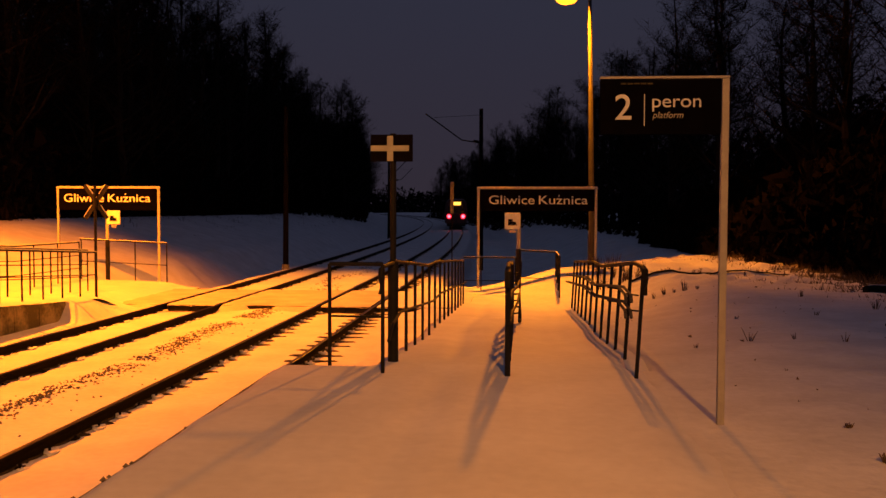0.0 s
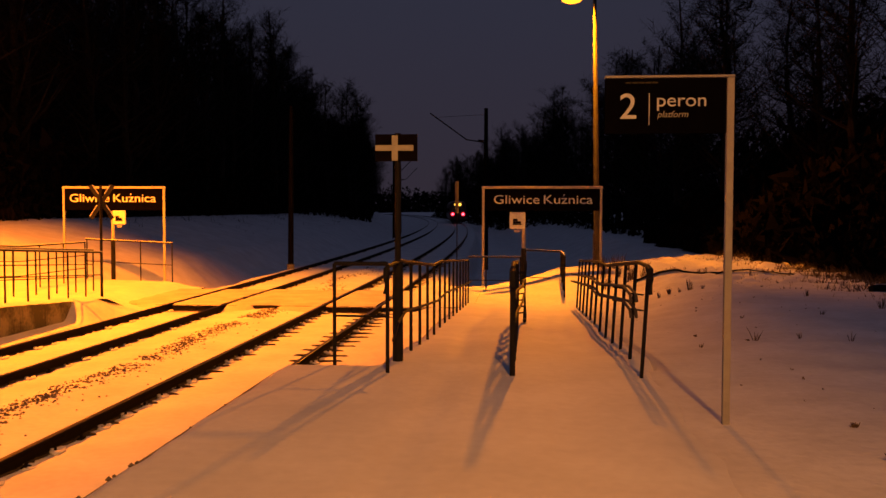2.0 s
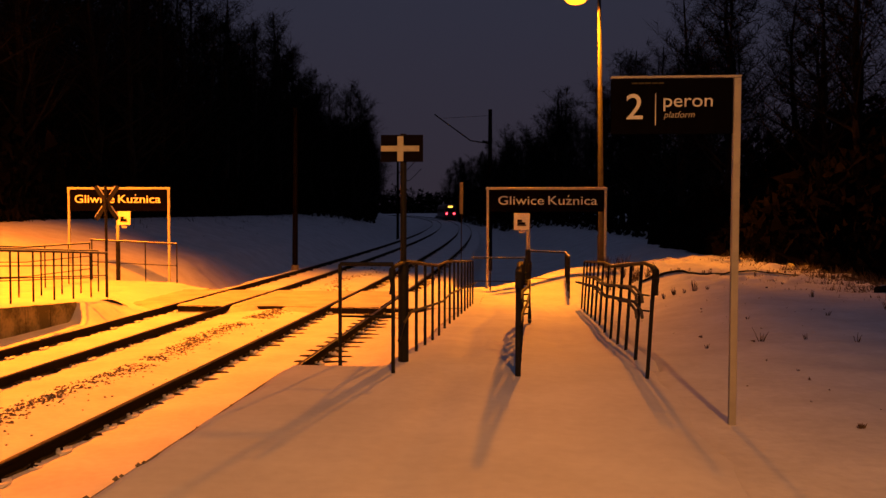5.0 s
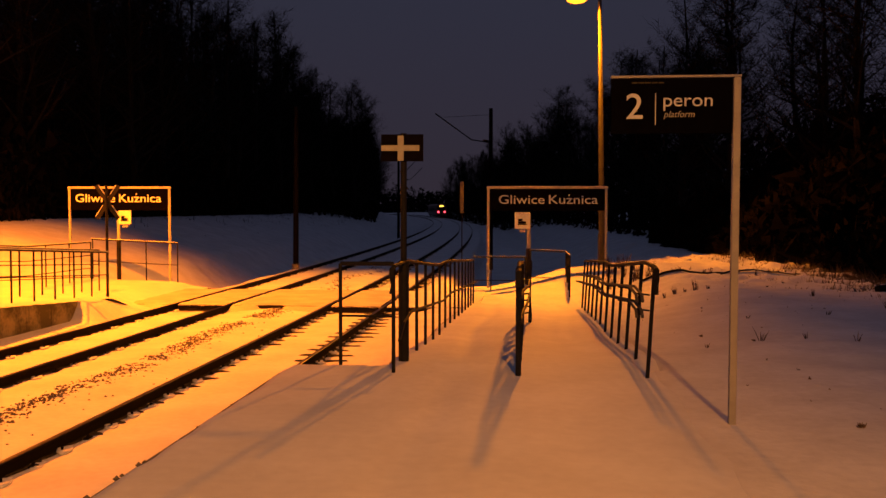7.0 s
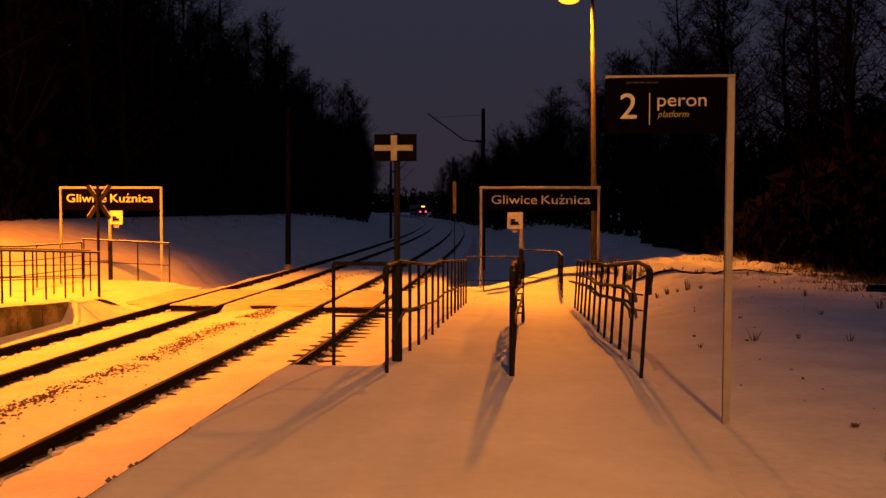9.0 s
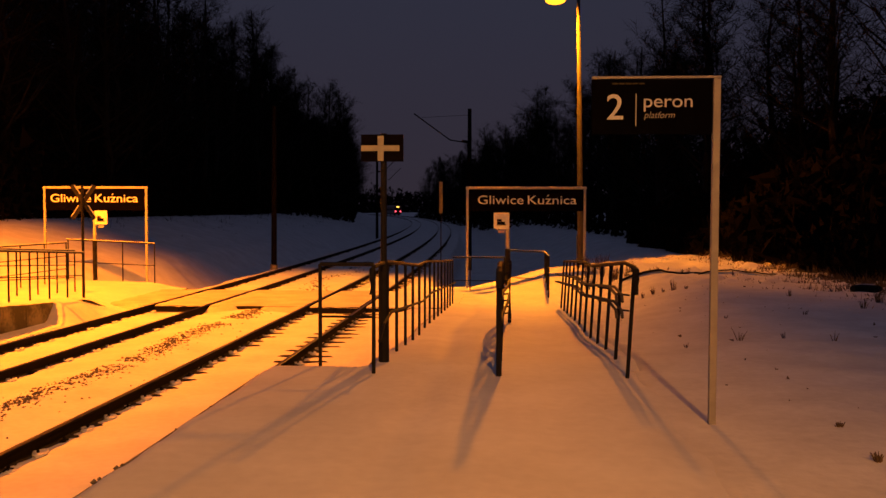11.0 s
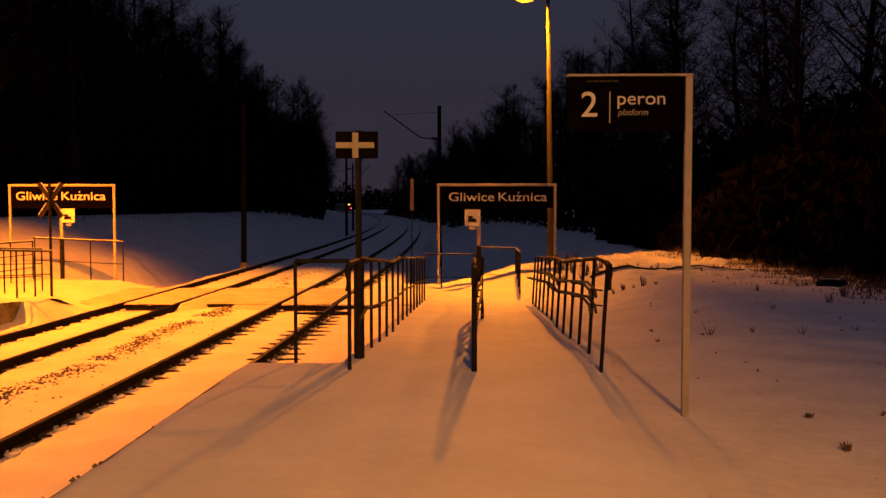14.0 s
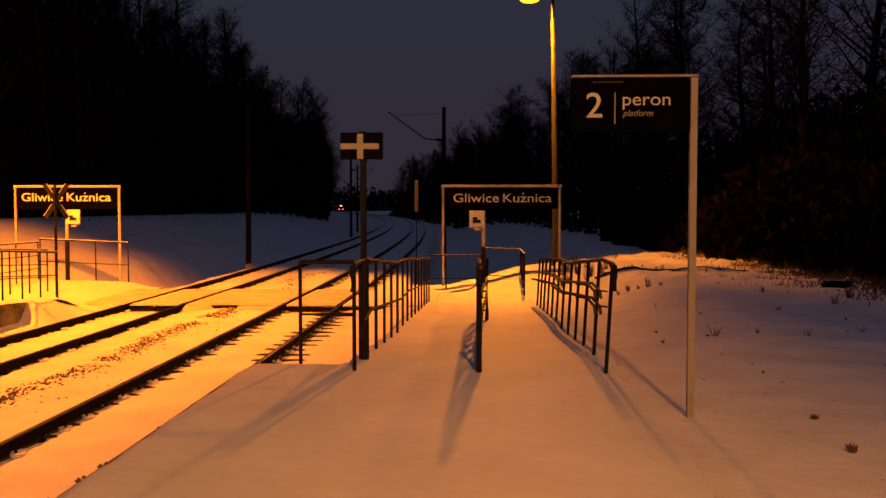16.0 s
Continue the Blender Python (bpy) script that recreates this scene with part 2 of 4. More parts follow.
def ground_z(x, y):
    x, y = np.asarray(x, float), np.asarray(y, float)
    u = x - bend(y)
    # track bed, with lumps of snow over the sleepers beside each rail
    z = -0.905 + 0.012 * waves(x, y, 1.1, 3)
    near = np.zeros_like(z)
    for c in (AXIS, AXIS - SPACING):
        for r in (-0.75, 0.75):
            near = np.maximum(near, np.exp(-((u - c - r) / 0.28) ** 2))
    z = z - near * 0.026 * (0.70 + 0.3 * np.cos(2 * np.pi * y / 0.6))
    # hollow before the crossing panels
    z = z - 0.09 * np.exp(-((y - 23.58) / 0.22) ** 2) * smooth(0.72, 0.55, np.minimum(np.abs(u - AXIS + 0.12), np.abs(u - AXIS + SPACING)))
    # far off the snow lies level with the rails
    z = z + 0.09 * smooth(95, 125, y) * smooth(1.3, 0.9, np.minimum(np.abs(u - AXIS), np.abs(u - AXIS + SPACING)))
    ridge = np.exp(-((u - (AXIS - SPACING / 2)) / 0.55) ** 2)
    z = z + 0.05 * ridge + 0.045 * np.exp(-((u - (AXIS - SPACING / 2)) / 0.30) ** 2) * waves(x, y, 0.32, 46)
    # dip beside the embankment, then the wooded bank on the far side
    gap_l = smooth(-16.5, -13.5, u) * smooth(-9.85 + 0.25 * waves(x, y, 1.6, 36), -11.9, u) * smooth(29.2, 31.0, y)
    z = z - 1.2 * gap_l
    z = z + smooth(-14.0, -24.0, u) * (1.7 * smooth(18, 45, y) + 0.4) + smooth(-26, -60, u) * 3.0 + (0.62 + 0.14 * waves(x, y, 1.5, 39)) * np.exp(-((u + 21) / 6.0) ** 2) * np.exp(-((y - 32.8) / 4.5) ** 2)
    slope = -0.16 - 0.0575 * np.clip(y - 17.0, 0, 8.0)
    z = z + (slope + 0.90) * smooth(-9.3, -10.25 - 1.1 * smooth(21.2, 23.5, y), u) * smooth(19.95, 20.6, y + 0.15 * waves(x, y, 0.9, 34)) * smooth(29.9, 29.0, y) * (1 - 0.6 * smooth(22.5, 25, y) * smooth(-11.2, -10.2, u))
    z = z + 0.10 * smooth(-9.45, -10.2, u) * smooth(-10.9, -10.3, u) * smooth(20.6, 19.9, y)
    # side of the ramp and the right bank
    bank = -0.045 + 0.07 * smooth(9.2, 12.0, y) * smooth(27, 17, y) - 0.10 * smooth(19, 27, y) * smooth(2.0, 3.2, x) + 0.06 * smooth(1.6, 3.8, x) - 0.012 * np.clip(x - 4, 0, 12) + (0.13 * np.exp(-((y - 27.0 + 0.35 * waves(x, y, 4, 9)) / 0.16) ** 2) - 0.03 * smooth(27.2, 32, y)) * smooth(2.6, 3.6, x)
    low = -0.80 + np.interp(x, (-1.1, 0.1, 1.3, 2.2, 3.4), (0.0, 0.25, 0.60, 0.68, 0.76)) * smooth(24.8, 30.2, y)
    right = np.where(x > 1.5, np.maximum(bank + ramp_z(y) * 0.9 * smooth(4.6, 1.45, x), low), low)
    right = right + (0.03 * waves(x, y, 5.0, 8) + 0.040 * waves(x, y, 1.3, 18) + 0.022 * waves(x, y, 0.7, 19) + 0.24 * np.clip(waves(x, y, 0.85, 20), -0.12, 1) * smooth(20, 25, y) * (1 - np.exp(-((y - 26.8) / 0.8) ** 2)) * smooth(3.0, 5.0, x)) * smooth(1.8, 4, x)
    fall = smooth(31.0, 39.0, y + 0.25 * (2.0 - x) * (x < 2) - 0.9 * np.clip(x - 2.5, 0, 30))
    right = right * (1 - fall) + fall * (-2.2 + 1.9 * smooth(1.5, 8.0, u))
    m = smooth(-2.75, -2.25, u)
    z = z * (1 - m) + right * m
    # under the platform and the ramp the ground stays low
    z = np.where((x > 1.25) & (x < 1.7) & (y < 10.5), -0.045, z)
    under = (x > -2.6) & (x < 1.25) & (y < 10.5)
    z = np.where(under, -0.9, z)
    under = (x > -1.45) & (x < 1.42) & (y >= 10.5) & (y < 24.3)
    z = np.where(under, np.minimum(z, ramp_z(y) - 0.12), z)
    beside = (x > -2.6) & (x <= -1.3) & (y >= 10.5) & (y < 23.4)
    z = np.where(beside, -0.9 + 0.02 * waves(x, y, 1.5, 5), z)
    far = np.hypot(x, y)
    return z + 0.25 * waves(x, y, 30, 21) * smooth(45, 120, far) * (1 - smooth(-13, -9, u) * smooth(1.0, -3.0, u))


def steps(*runs):
    out = []
    for a, b, s in runs:
        out += list(np.arange(a, b - 1e-6, s))
    return np.array(out + [runs[-1][1]])


def sheet(name, xs, ys, height, mat):
    gx, gy = np.meshgrid(xs, ys)
    gz = height(gx, gy)
    co = np.stack([gx, gy, gz], -1).reshape(-1, 3)
    nx, ny = len(xs), len(ys)
    idx = np.arange(nx * ny).reshape(ny, nx)
    quads = np.stack([idx[:-1, :-1], idx[:-1, 1:], idx[1:, 1:], idx[1:, :-1]], -1).reshape(-1, 4)
    me = bpy.data.meshes.new(name)
    me.from_pydata(co.tolist(), [], quads.tolist())
    me.materials.append(mat)
    for p in me.polygons:
        p.use_smooth = True
    return new(name, me)


def ground():
    xs = steps((-1500, -300, 200), (-300, -60, 20), (-60, -18, 1.5), (-18, -11, 0.35), (-11, -2, 0.1), (-2, 10, 0.2), (10, 30, 0.8), (30, 100, 7), (100, 300, 40), (300, 1500, 200))
    ys = steps((-1500, -60, 180), (-60, -4, 8), (-4, 4, 0.4), (4, 32, 0.1), (32, 60, 0.5), (60, 130, 2), (130, 500, 8), (500, 1700, 100))
    tagged(sheet("ground", xs, ys, ground_z, SNOW), "snow covered ground with low banks beside the tracks", "ground", kind="structure")


ground()


def platform():
    base = thing("platform", "low concrete platform under smooth snow", "platform", kind="structure")
    bm = bmesh.new()
    box(bm, EDGE + 0.03, 1.2, -30, 10.42, -1.1, -0.06)
    part("platform_body", bm, CONCRETE, base)
    bm = bmesh.new()
    for i in range(38):
        y = -28 + i
        if y + 1 <= 10.42:
            box(bm, EDGE - 0.02, EDGE + 0.5, y + 0.008, y + 0.992, -0.16, -0.05, 0.012)
    part("edge_slabs", bm, CONCRETE, base, "concrete platform edge slabs")
    xs, ys = steps((EDGE - 0.025, EDGE + 0.2, 0.04), (EDGE + 0.215, 1.7, 0.12)), steps((-30, -2, 2), (-2, 10.44, 0.12))

    def top(x, y):
        z = (0.012 * waves(x, y, 2.4, 11) + 0.006 * waves(x, y, 0.6, 12)) * smooth(10.4, 9.4, y)
        z = z - 0.06 * smooth(EDGE + 0.12 + 0.06 * waves(x, y, 0.7, 13), EDGE - 0.03, x) - 0.05 * smooth(10.3, 10.45, y) * (x < -1.5)
        for c in (-0.75, 0.55, 0.95):
            z = z - 0.020 * np.exp(-((x - c - 0.06 * np.sin(y * 0.8)) / 0.14) ** 2) * smooth(10.4, 9.4, y)
        return z - 0.06 * smooth(1.05, 1.7, x)
    sheet("platform_snow", xs, ys, top, SNOW_TRODDEN).parent = base


platform()


def ramp():
    base = thing("ramp", "concrete access ramp under trodden snow", "ramp", kind="structure")
    bm = bmesh.new()
    for x0, x1, up in ((-1.50, 1.48, -0.09), (-1.50, -1.30, 0.0), (1.30, 1.50, -0.13)):
        rings = []
        for y in (10.43, 10.8, 14.9, 16.4, 24.4):
            z = up - 0.02 + float(ramp_z(y))
            rings.append([bm.verts.new(p) for p in ((x0, y, -1.1), (x1, y, -1.1), (x1, y, z), (x0, y, z))])
        for r, q in zip(rings, rings[1:]):
            for k in range(4):
                bm.faces.new((r[k], r[(k + 1) % 4], q[(k + 1) % 4], q[k]))
        bm.faces.new(rings[0][::-1])
        bm.faces.new(rings[-1])
    part("ramp_body", bm, CONCRETE, base)

    def top(x, y):
        z = ramp_z(y) + (0.012 * waves(x, y, 1.8, 14) + 0.006 * waves(x, y, 0.5, 15)) * smooth(10.5, 11.5, y) - 0.004
        for c in (-0.75, 0.55, 0.85):
            z = z - 0.030 * np.exp(-((x - c - 0.08 * np.sin(y * 0.7)) / 0.15) ** 2) * smooth(10.5, 12.0, y)
        z = z + 0.05 * np.exp(-((x - 1.4) / 0.10) ** 2) * smooth(10.5, 11.3, y)
        z = z - (0.07 * smooth(1.0, 1.6, x) + 0.014) * smooth(11.3, 10.5, y)
        return z - 0.08 * smooth(1.56, 1.77, x) - 0.05 * smooth(-1.50, -1.53, x)
    sheet("ramp_snow", steps((-1.53, 1.53, 0.06), (1.53, 1.77, 0.06)), steps((10.4, 24.5, 0.12)), top, SNOW_TRODDEN).parent = base


ramp()


# ------------------------------------------------------------------ tracks
RAIL_ENDS = steps((2, 23, 3.0), (23, 120, 4.0), (120, 520, 10.0))
RAIL_SHAPE = ((-0.07, -0.172), (0.07, -0.172), (0.07, -0.160), (0.012, -0.145), (0.012, -0.045), (0.036, -0.035), (0.036, -0.006), (0.028, 0.0), (-0.028, 0.0), (-0.036, -0.006), (-0.036, -0.035), (-0.012, -0.045), (-0.012, -0.145), (-0.07, -0.160))


def rail_mesh(offset):
    bm = bmesh.new()
    rings = []
    for y in np.concatenate([[-25.0], RAIL_ENDS]):
        x = offset + float(bend(y))
        rings.append([bm.verts.new((x + a, y, RAIL_Z + b)) for a, b in RAIL_SHAPE])
    n = len(RAIL_SHAPE)
    for r, s in zip(rings, rings[1:]):
        for k in range(n):
            f = bm.faces.new((r[k], s[k], s[(k + 1) % n], r[(k + 1) % n]))
            f.material_index = 1 if k in (6, 7, 8) else 0
    bm.faces.new(rings[0])
    bm.faces.new(rings[-1][::-1])
    return bm


def track(axis, label):
    base = thing("railway_track", label, "railway track", group="pair of railway tracks", kind="")
    for s in (-0.75, 0.75):
        part("rail", rail_mesh(axis + s), [RAIL_STEEL, RAIL_HEAD], base)
    sleeper = mesh_of(boxed(-1.3, 1.3, -0.13, 0.13, -1.14, -0.938, 0.02), "sleeper", CONCRETE)
    bm = box(bmesh.new(), -0.035, 0.035, -0.055, 0.055, -0.945, -0.900, 0.010)
    clip = mesh_of(tube(bm, [(0, 0, -0.90), (0, 0, -0.865)], 0.018, 6), "rail_fastening", RAIL_STEEL)
    caps = []
    for w, l, h in ((0.070, 0.20, 0.026), (0.082, 0.17, 0.022), (0.060, 0.22, 0.028)):
        bm = bmesh.new()
        bmesh.ops.create_uvsphere(bm, u_segments=10, v_segments=7, radius=1.0, matrix=Matrix.Translation((0, 0, -0.915)) @ Matrix.Rotation((w - 0.062) * 14, 4, "Z") @ Matrix.Diagonal((w, l, h, 1)))
        for v in bm.verts:
            v.co += noise.noise_vector(v.co * 11 + Vector((w * 90, 0, 0))) * 0.030
        caps.append(mesh_of(bm, "snow_cap", SNOW, True))
    for i in range(110):
        y = 4.3 + 0.6 * i
        if 23.6 < y < 28.4:
            continue
        ob = part("sleeper", sleeper, None, base)
        ob.location = (axis + float(bend(y)), y, 0)
        for place in (-0.86, -0.64, 0.64, 0.86):
            part("rail_fastening", clip, None, ob).location.x = place
            if i % 7 != 3:
                part("snow_cap", caps[(i * 3 + int(place * 50)) % 3], None, ob).location = (place + math.copysign(0.012, place) * (1 if abs(place) > 0.75 else -1), 0.05 * math.sin(i * 5 + place), 0.010 * math.sin(i * 3.7))
    return base


# ------------------------------------------------------------------ crossing
def crossing():
    zt = RAIL_Z - 0.004
    spans = [("crossing_panel", AXIS - 0.64, AXIS - 0.01, 0), ("crossing_panel", AXIS + 0.01, AXIS + 0.64, 0),
             ("crossing_panel", AXIS - SPACING - 0.64, AXIS - SPACING - 0.01, 0), ("crossing_panel", AXIS - SPACING + 0.01, AXIS - SPACING + 0.64, 0),
             ("crossing_panel", AXIS - SPACING + 0.83, AXIS - 0.83, 0), ("crossing_panel", AXIS + 0.83, -1.2, 0), ("crossing_panel", -12.2, AXIS - SPACING - 0.83, 0)]
    for name, x0, x1, _ in spans:
        open_edge = abs(x1 - x0) < 1 or x1 > -2
        base = thing(name, "snow covered concrete panel of the foot crossing", "crossing panel", group="panels of the foot crossing")
        part("slab", boxed(x0, x1, 23.72, 28.35, zt - 0.27, zt - 0.02, 0.01), DARK_RUBBER, base, "dark wet panel edge")
        notch = x0 + 0.42 * (x1 - x0)

        def top(x, y):
            e = np.minimum(np.minimum(x - x0, x1 - x) + 0.085, np.minimum(y - 23.70, 28.37 - y))
            z = zt - 0.03 + 0.03 * smooth(0, 0.10, e) + 0.012 * waves(x, y, 0.9, 17) + 0.006 * waves(x, y, 0.3, 37)
            if open_edge:
                return z - 0.02 * smooth(0.2, 0.0, y - 23.7) * smooth(-0.2, 0.6, waves(x, y, 0.5, 27))
            low = -0.92 + 0.02 * waves(x, y, 0.6, 28)
            gap = smooth(0.42, 0.24, np.abs(x - notch - 0.05 * waves(x, y, 0.4, 38))) * (x0 > -9)
            return low + (z - low) * smooth(23.30 + 0.45 * gap, 23.72 + 0.11 * gap, y + 0.06 * waves(x, y, 0.8, 29) * (1 - gap))
        n = max(5, int((x1 - x0) / 0.08))
        sheet("snow_cover", np.linspace(x0 - 0.01, x1 + 0.01, n), np.linspace(23.70 if open_edge else 23.2, 28.37, 80), top, SNOW_TRODDEN if x1 > -2 else SNOW_DIRTY).parent = base


# ------------------------------------------------------------------ railings
def railing(label, line, post_every, height, rails, r_top=0.024, r_post=0.021, mat=None, lean=0.0, snow=True, group="platform railings", posts=None):
    """A railing along base points; rails: heights of the lower rails as shares of the height."""
    mat = mat or PAINT_DARK
    base = thing("railing", label, "railing", *line[0], group=group)
    o = Vector(line[0])
    pts = [Vector(p) - o for p in line]
    side = Vector((lean, 0, 0))
    up = Vector((0, 0, height)) + side * height
    lengths = [0]
    for a, b in zip(pts, pts[1:]):
        lengths.append(lengths[-1] + (b - a).length)

    def along(d):
        for i in range(len(pts) - 1):
            if d <= lengths[i + 1] + 1e-6:
                return pts[i].lerp(pts[i + 1], (d - lengths[i]) / max(lengths[i + 1] - lengths[i], 1e-6))
        return pts[-1]
    part("top_rail", tubed([p + up for p in pts], r_top, 8), mat, base)
    if snow:
        part("snow_on_rail", tubed([p + up + Vector((0, 0, r_top * 0.75)) for p in pts], r_top * 0.72, 6), SNOW, base, "thin snow lying on the top rail")
    for share in rails:
        part("lower_rail", tubed([p + up * share for p in pts], 0.014, 6), mat, base)
    n = max(1, round(lengths[-1] / post_every))
    for d in (posts if posts is not None else [lengths[-1] * i / n for i in range(n + 1)]):
        p = along(d)
        part("post", tubed([p - Vector((0, 0, 0.12)), p + up], r_post, 8), mat, base)
    return base


def add_railings():
    z = lambda y: float(ramp_z(y))
    # left side of the ramp
    line = [(-1.35, 9.86, 0.0), (-1.35, 10.9, 0.0)] + [(-1.35, y, z(y)) for y in (14.9, 16.4, 20, 24.4)]
    a = railing("dark painted steel railing along the ramp", line, 1.04, 1.14, (), snow=False)
    bm = bmesh.new()
    tube(bm, [(0, 0, 1.10), (0, -0.10, 1.12), (0, -0.13, 1.04), (0, -0.13, 0.86)], 0.03, 8)
    part("end_bend", bm, PAINT_DARK, a)
    bm = bmesh.new()
    tube(bm, [(0.08, -0.12, 0.36), (0.08, 0.25, 0.50), (0.08, 0.9, 0.56), (0.08, 5.0, 0.28), (0.08, 6.5, 0.27), (0.08, 14.4, -0.16)], 0.018, 6)
    part("handrail", bm, PAINT_DARK, a)
    # short cross piece at the platform end
    railing("short dark steel railing across the platform end", [(-2.03, 10.36, 0.0), (-1.42, 10.36, 0.0)], 2.0, 1.14, (0.48,), posts=[0], snow=False)
    # middle
    line = [(-0.01, y, z(y)) for y in (9.8, 10.9, 14.9, 16.4, 17.3)]
    b = railing("dark steel middle railing with handrails on both sides", line, 1.05, 1.14, (0.12,), r_post=0.03, snow=False)
    for s in (0.05,):
        for h in (0.56, 0.81):
            bm = bmesh.new()
            tube(bm, [(s - 0.03 + 0.0155 * d, d, h + z(9.8 + d)) for d in (-0.05, 1.1, 5.1, 6.6, 7.6)], 0.02, 6)
            part("handrail", bm, PAINT_DARK, b)
    bm = bmesh.new()
    tube(bm, [(0, 0, 1.12), (0, -0.12, 1.1), (0, -0.14, 0.95)], 0.034, 8)
    part("end_bend", bm, PAINT_DARK, b)
    bm = bmesh.new()
    tube(bm, [(0.135, 7.4, 1.14 + z(17.2)), (0.14, 7.6, 1.13 + z(17.4)), (0.14, 7.64, 1.05 + z(17.4)), (0.14, 7.64, 0.12 + z(17.4)), (0.14, 7.6, 0.05 + z(17.4)), (0.135, 7.3, 0.05 + z(17.2))], 0.034, 8)
    part("end_loop", bm, PAINT_DARK, b)
    for h in (0.18, 0.30, 0.42, 0.54, 0.66, 0.79, 0.93):
        part("rung", tubed([(0.0, 7.5, h + z(17.4)), (0.14, 7.64, h + z(17.4))], 0.016, 6), PAINT_DARK, b)
    # right
    line = [(1.35, 9.96, 0.02), (1.35, 10.8, 0.02)] + [(1.35, y, z(y) + 0.02) for y in (14.9, 16.4, 22.0)]
    c = railing("dark steel railing with two wavy handrails beside the ramp", line, 1.06, 1.13, (), lean=0.06, snow=False)
    for h in (0.68, 0.85):
        for s in (-0.10, -0.04):
            bm = bmesh.new()
            tube(bm, [(s, 0.12, h - 0.10), (s, 0.20, h - 0.03), (s, 0.9, h), (s, 4.9, h - 0.29), (s, 6.4, h - 0.29), (s, 12.2, h - 0.66), (s, 12.6, h - 0.68)], 0.017, 6)
            part("handrail", bm, FROSTED, c, "frosted handrail")
        for d in (0.25, 2.12, 4.24, 6.36, 8.48, 10.6):
            drop = float(ramp_z(9.96 + d)) - 0.02
            part("bracket", tubed([(-0.11, d, h + drop), (0.05, d, h + drop - 0.02)], 0.010, 6), PAINT_DARK, c)
    bm = bmesh.new()
    tube(bm, [(0.06, 0, 1.12), (0.07, -0.10, 1.1), (0.07, -0.12, 1.02), (0.065, -0.1, 0.85)], 0.034, 8)
    part("end_bend", bm, PAINT_DARK, c)
    # beyond the crossing path
    railing("pale topped steel railing beyond the crossing path", [(-1.62, 29.0, -0.78), (0.0, 29.0, -0.78)], 0.8, 1.03, (0.29,), posts=[0.55, 1.62])
    railing("dark steel railing at the end of the path", [(1.25, 26.1, -0.76), (1.25, 28.8, -0.76), (0.10, 28.9, -0.72)], 0.9, 1.2, (0.3,), posts=[0, 0.9, 1.8, 2.7])
    # opposite platform
    zl = lambda y: -0.12 - 0.46 * min(max((y - 17.0) / 8.0, 0), 1)
    group = "railings of the opposite platform"
    railing("dark steel railing along the opposite ramp", [(-10.4, y, zl(y)) for y in (11.0, 17.0, 20, 22.35)], 0.88, 1.08, (0.48,), group=group)
    railing("dark steel middle railing of the opposite ramp", [(-12.0, y, zl(y)) for y in (18.0, 21.5, 25.2)], 1.06, 1.15, (0.35, 0.65), group=group)
    railing("dark steel outer railing of the opposite ramp", [(-14.05, 12.0, -0.12), (-14.05, 17.0, -0.12), (-14.05, 25.0, -0.58), (-14.05, 28.9, -0.60)], 1.45, 1.25, (0.33, 0.66), group=group)
    railing("dark steel railing across the end of the path", [(-14.08, 29.0, -0.54), (-11.18, 29.0, -0.66)], 0.9, 1.29, (0.45,), group=group, posts=[0.05, 1.85, 2.9])


# ------------------------------------------------------------------ opposite platform
def opposite_platform():
    base = thing("opposite_platform", "concrete ramp and platform across the tracks, under snow", "platform", kind="structure")
    xe = -10.22
    bm = bmesh.new()
    ys = ((-20, -0.12), (17.0, -0.12), (20.4, -0.32))
    rings = []
    for y, z in ys:
        rings.append([bm.verts.new(p) for p in ((xe, y, -1.25), (xe, y, z - 0.05), (-14.8, y, z - 0.05), (-14.8, y, -1.25))])
    for r, s in zip(rings, rings[1:]):
        for k in range(3):
            bm.faces.new((r[k], r[k + 1], s[k + 1], s[k]))
    bm.faces.new(rings[0])
    bm.faces.new(rings[-1][::-1])
    part("platform_body", bm, STAINED_WALL, base, "stained concrete ramp wall")
    for i in range(14):
        y = 8.2 + i
        if y < 20.3:
            bm = boxed(xe, xe + 0.012, y + 0.01, min(y + 0.99, 20.4), -1.2, -0.20 - max(0, (y + 1 - 17.0)) * 0.06, 0.004)
            part("wall_panel", bm, STAINED_WALL, base)

    def top(x, y):
        z = -0.12 - 0.46 * np.clip((y - 17.0) / 8.0, 0, 1) + 0.015 * waves(x, y, 1.4, 31) + 0.012 * waves(x, y, 0.45, 32)
        z = z - 0.10 * smooth(25, 31, y) * smooth(-13, -11, x)
        z = z - 0.06 * smooth(xe - 0.06, xe + 0.03, x)
        sag = smooth(xe - 1.2, xe, x) * smooth(21.9, 23.6, y)
        z = z * (1 - sag) - 0.81 * sag
        return z - 0.5 * smooth(29.2, 29.9, y)
    sheet("platform_snow", steps((-15.6, xe + 0.03, 0.12)), steps((-20, 10, 2), (10, 29.98, 0.12)), top, SNOW_TRODDEN).parent = base


opposite_platform()
track(AXIS, "near railway track on snowed in concrete sleepers")
track(AXIS - SPACING, "far railway track on snowed in concrete sleepers")
crossing()
add_railings()


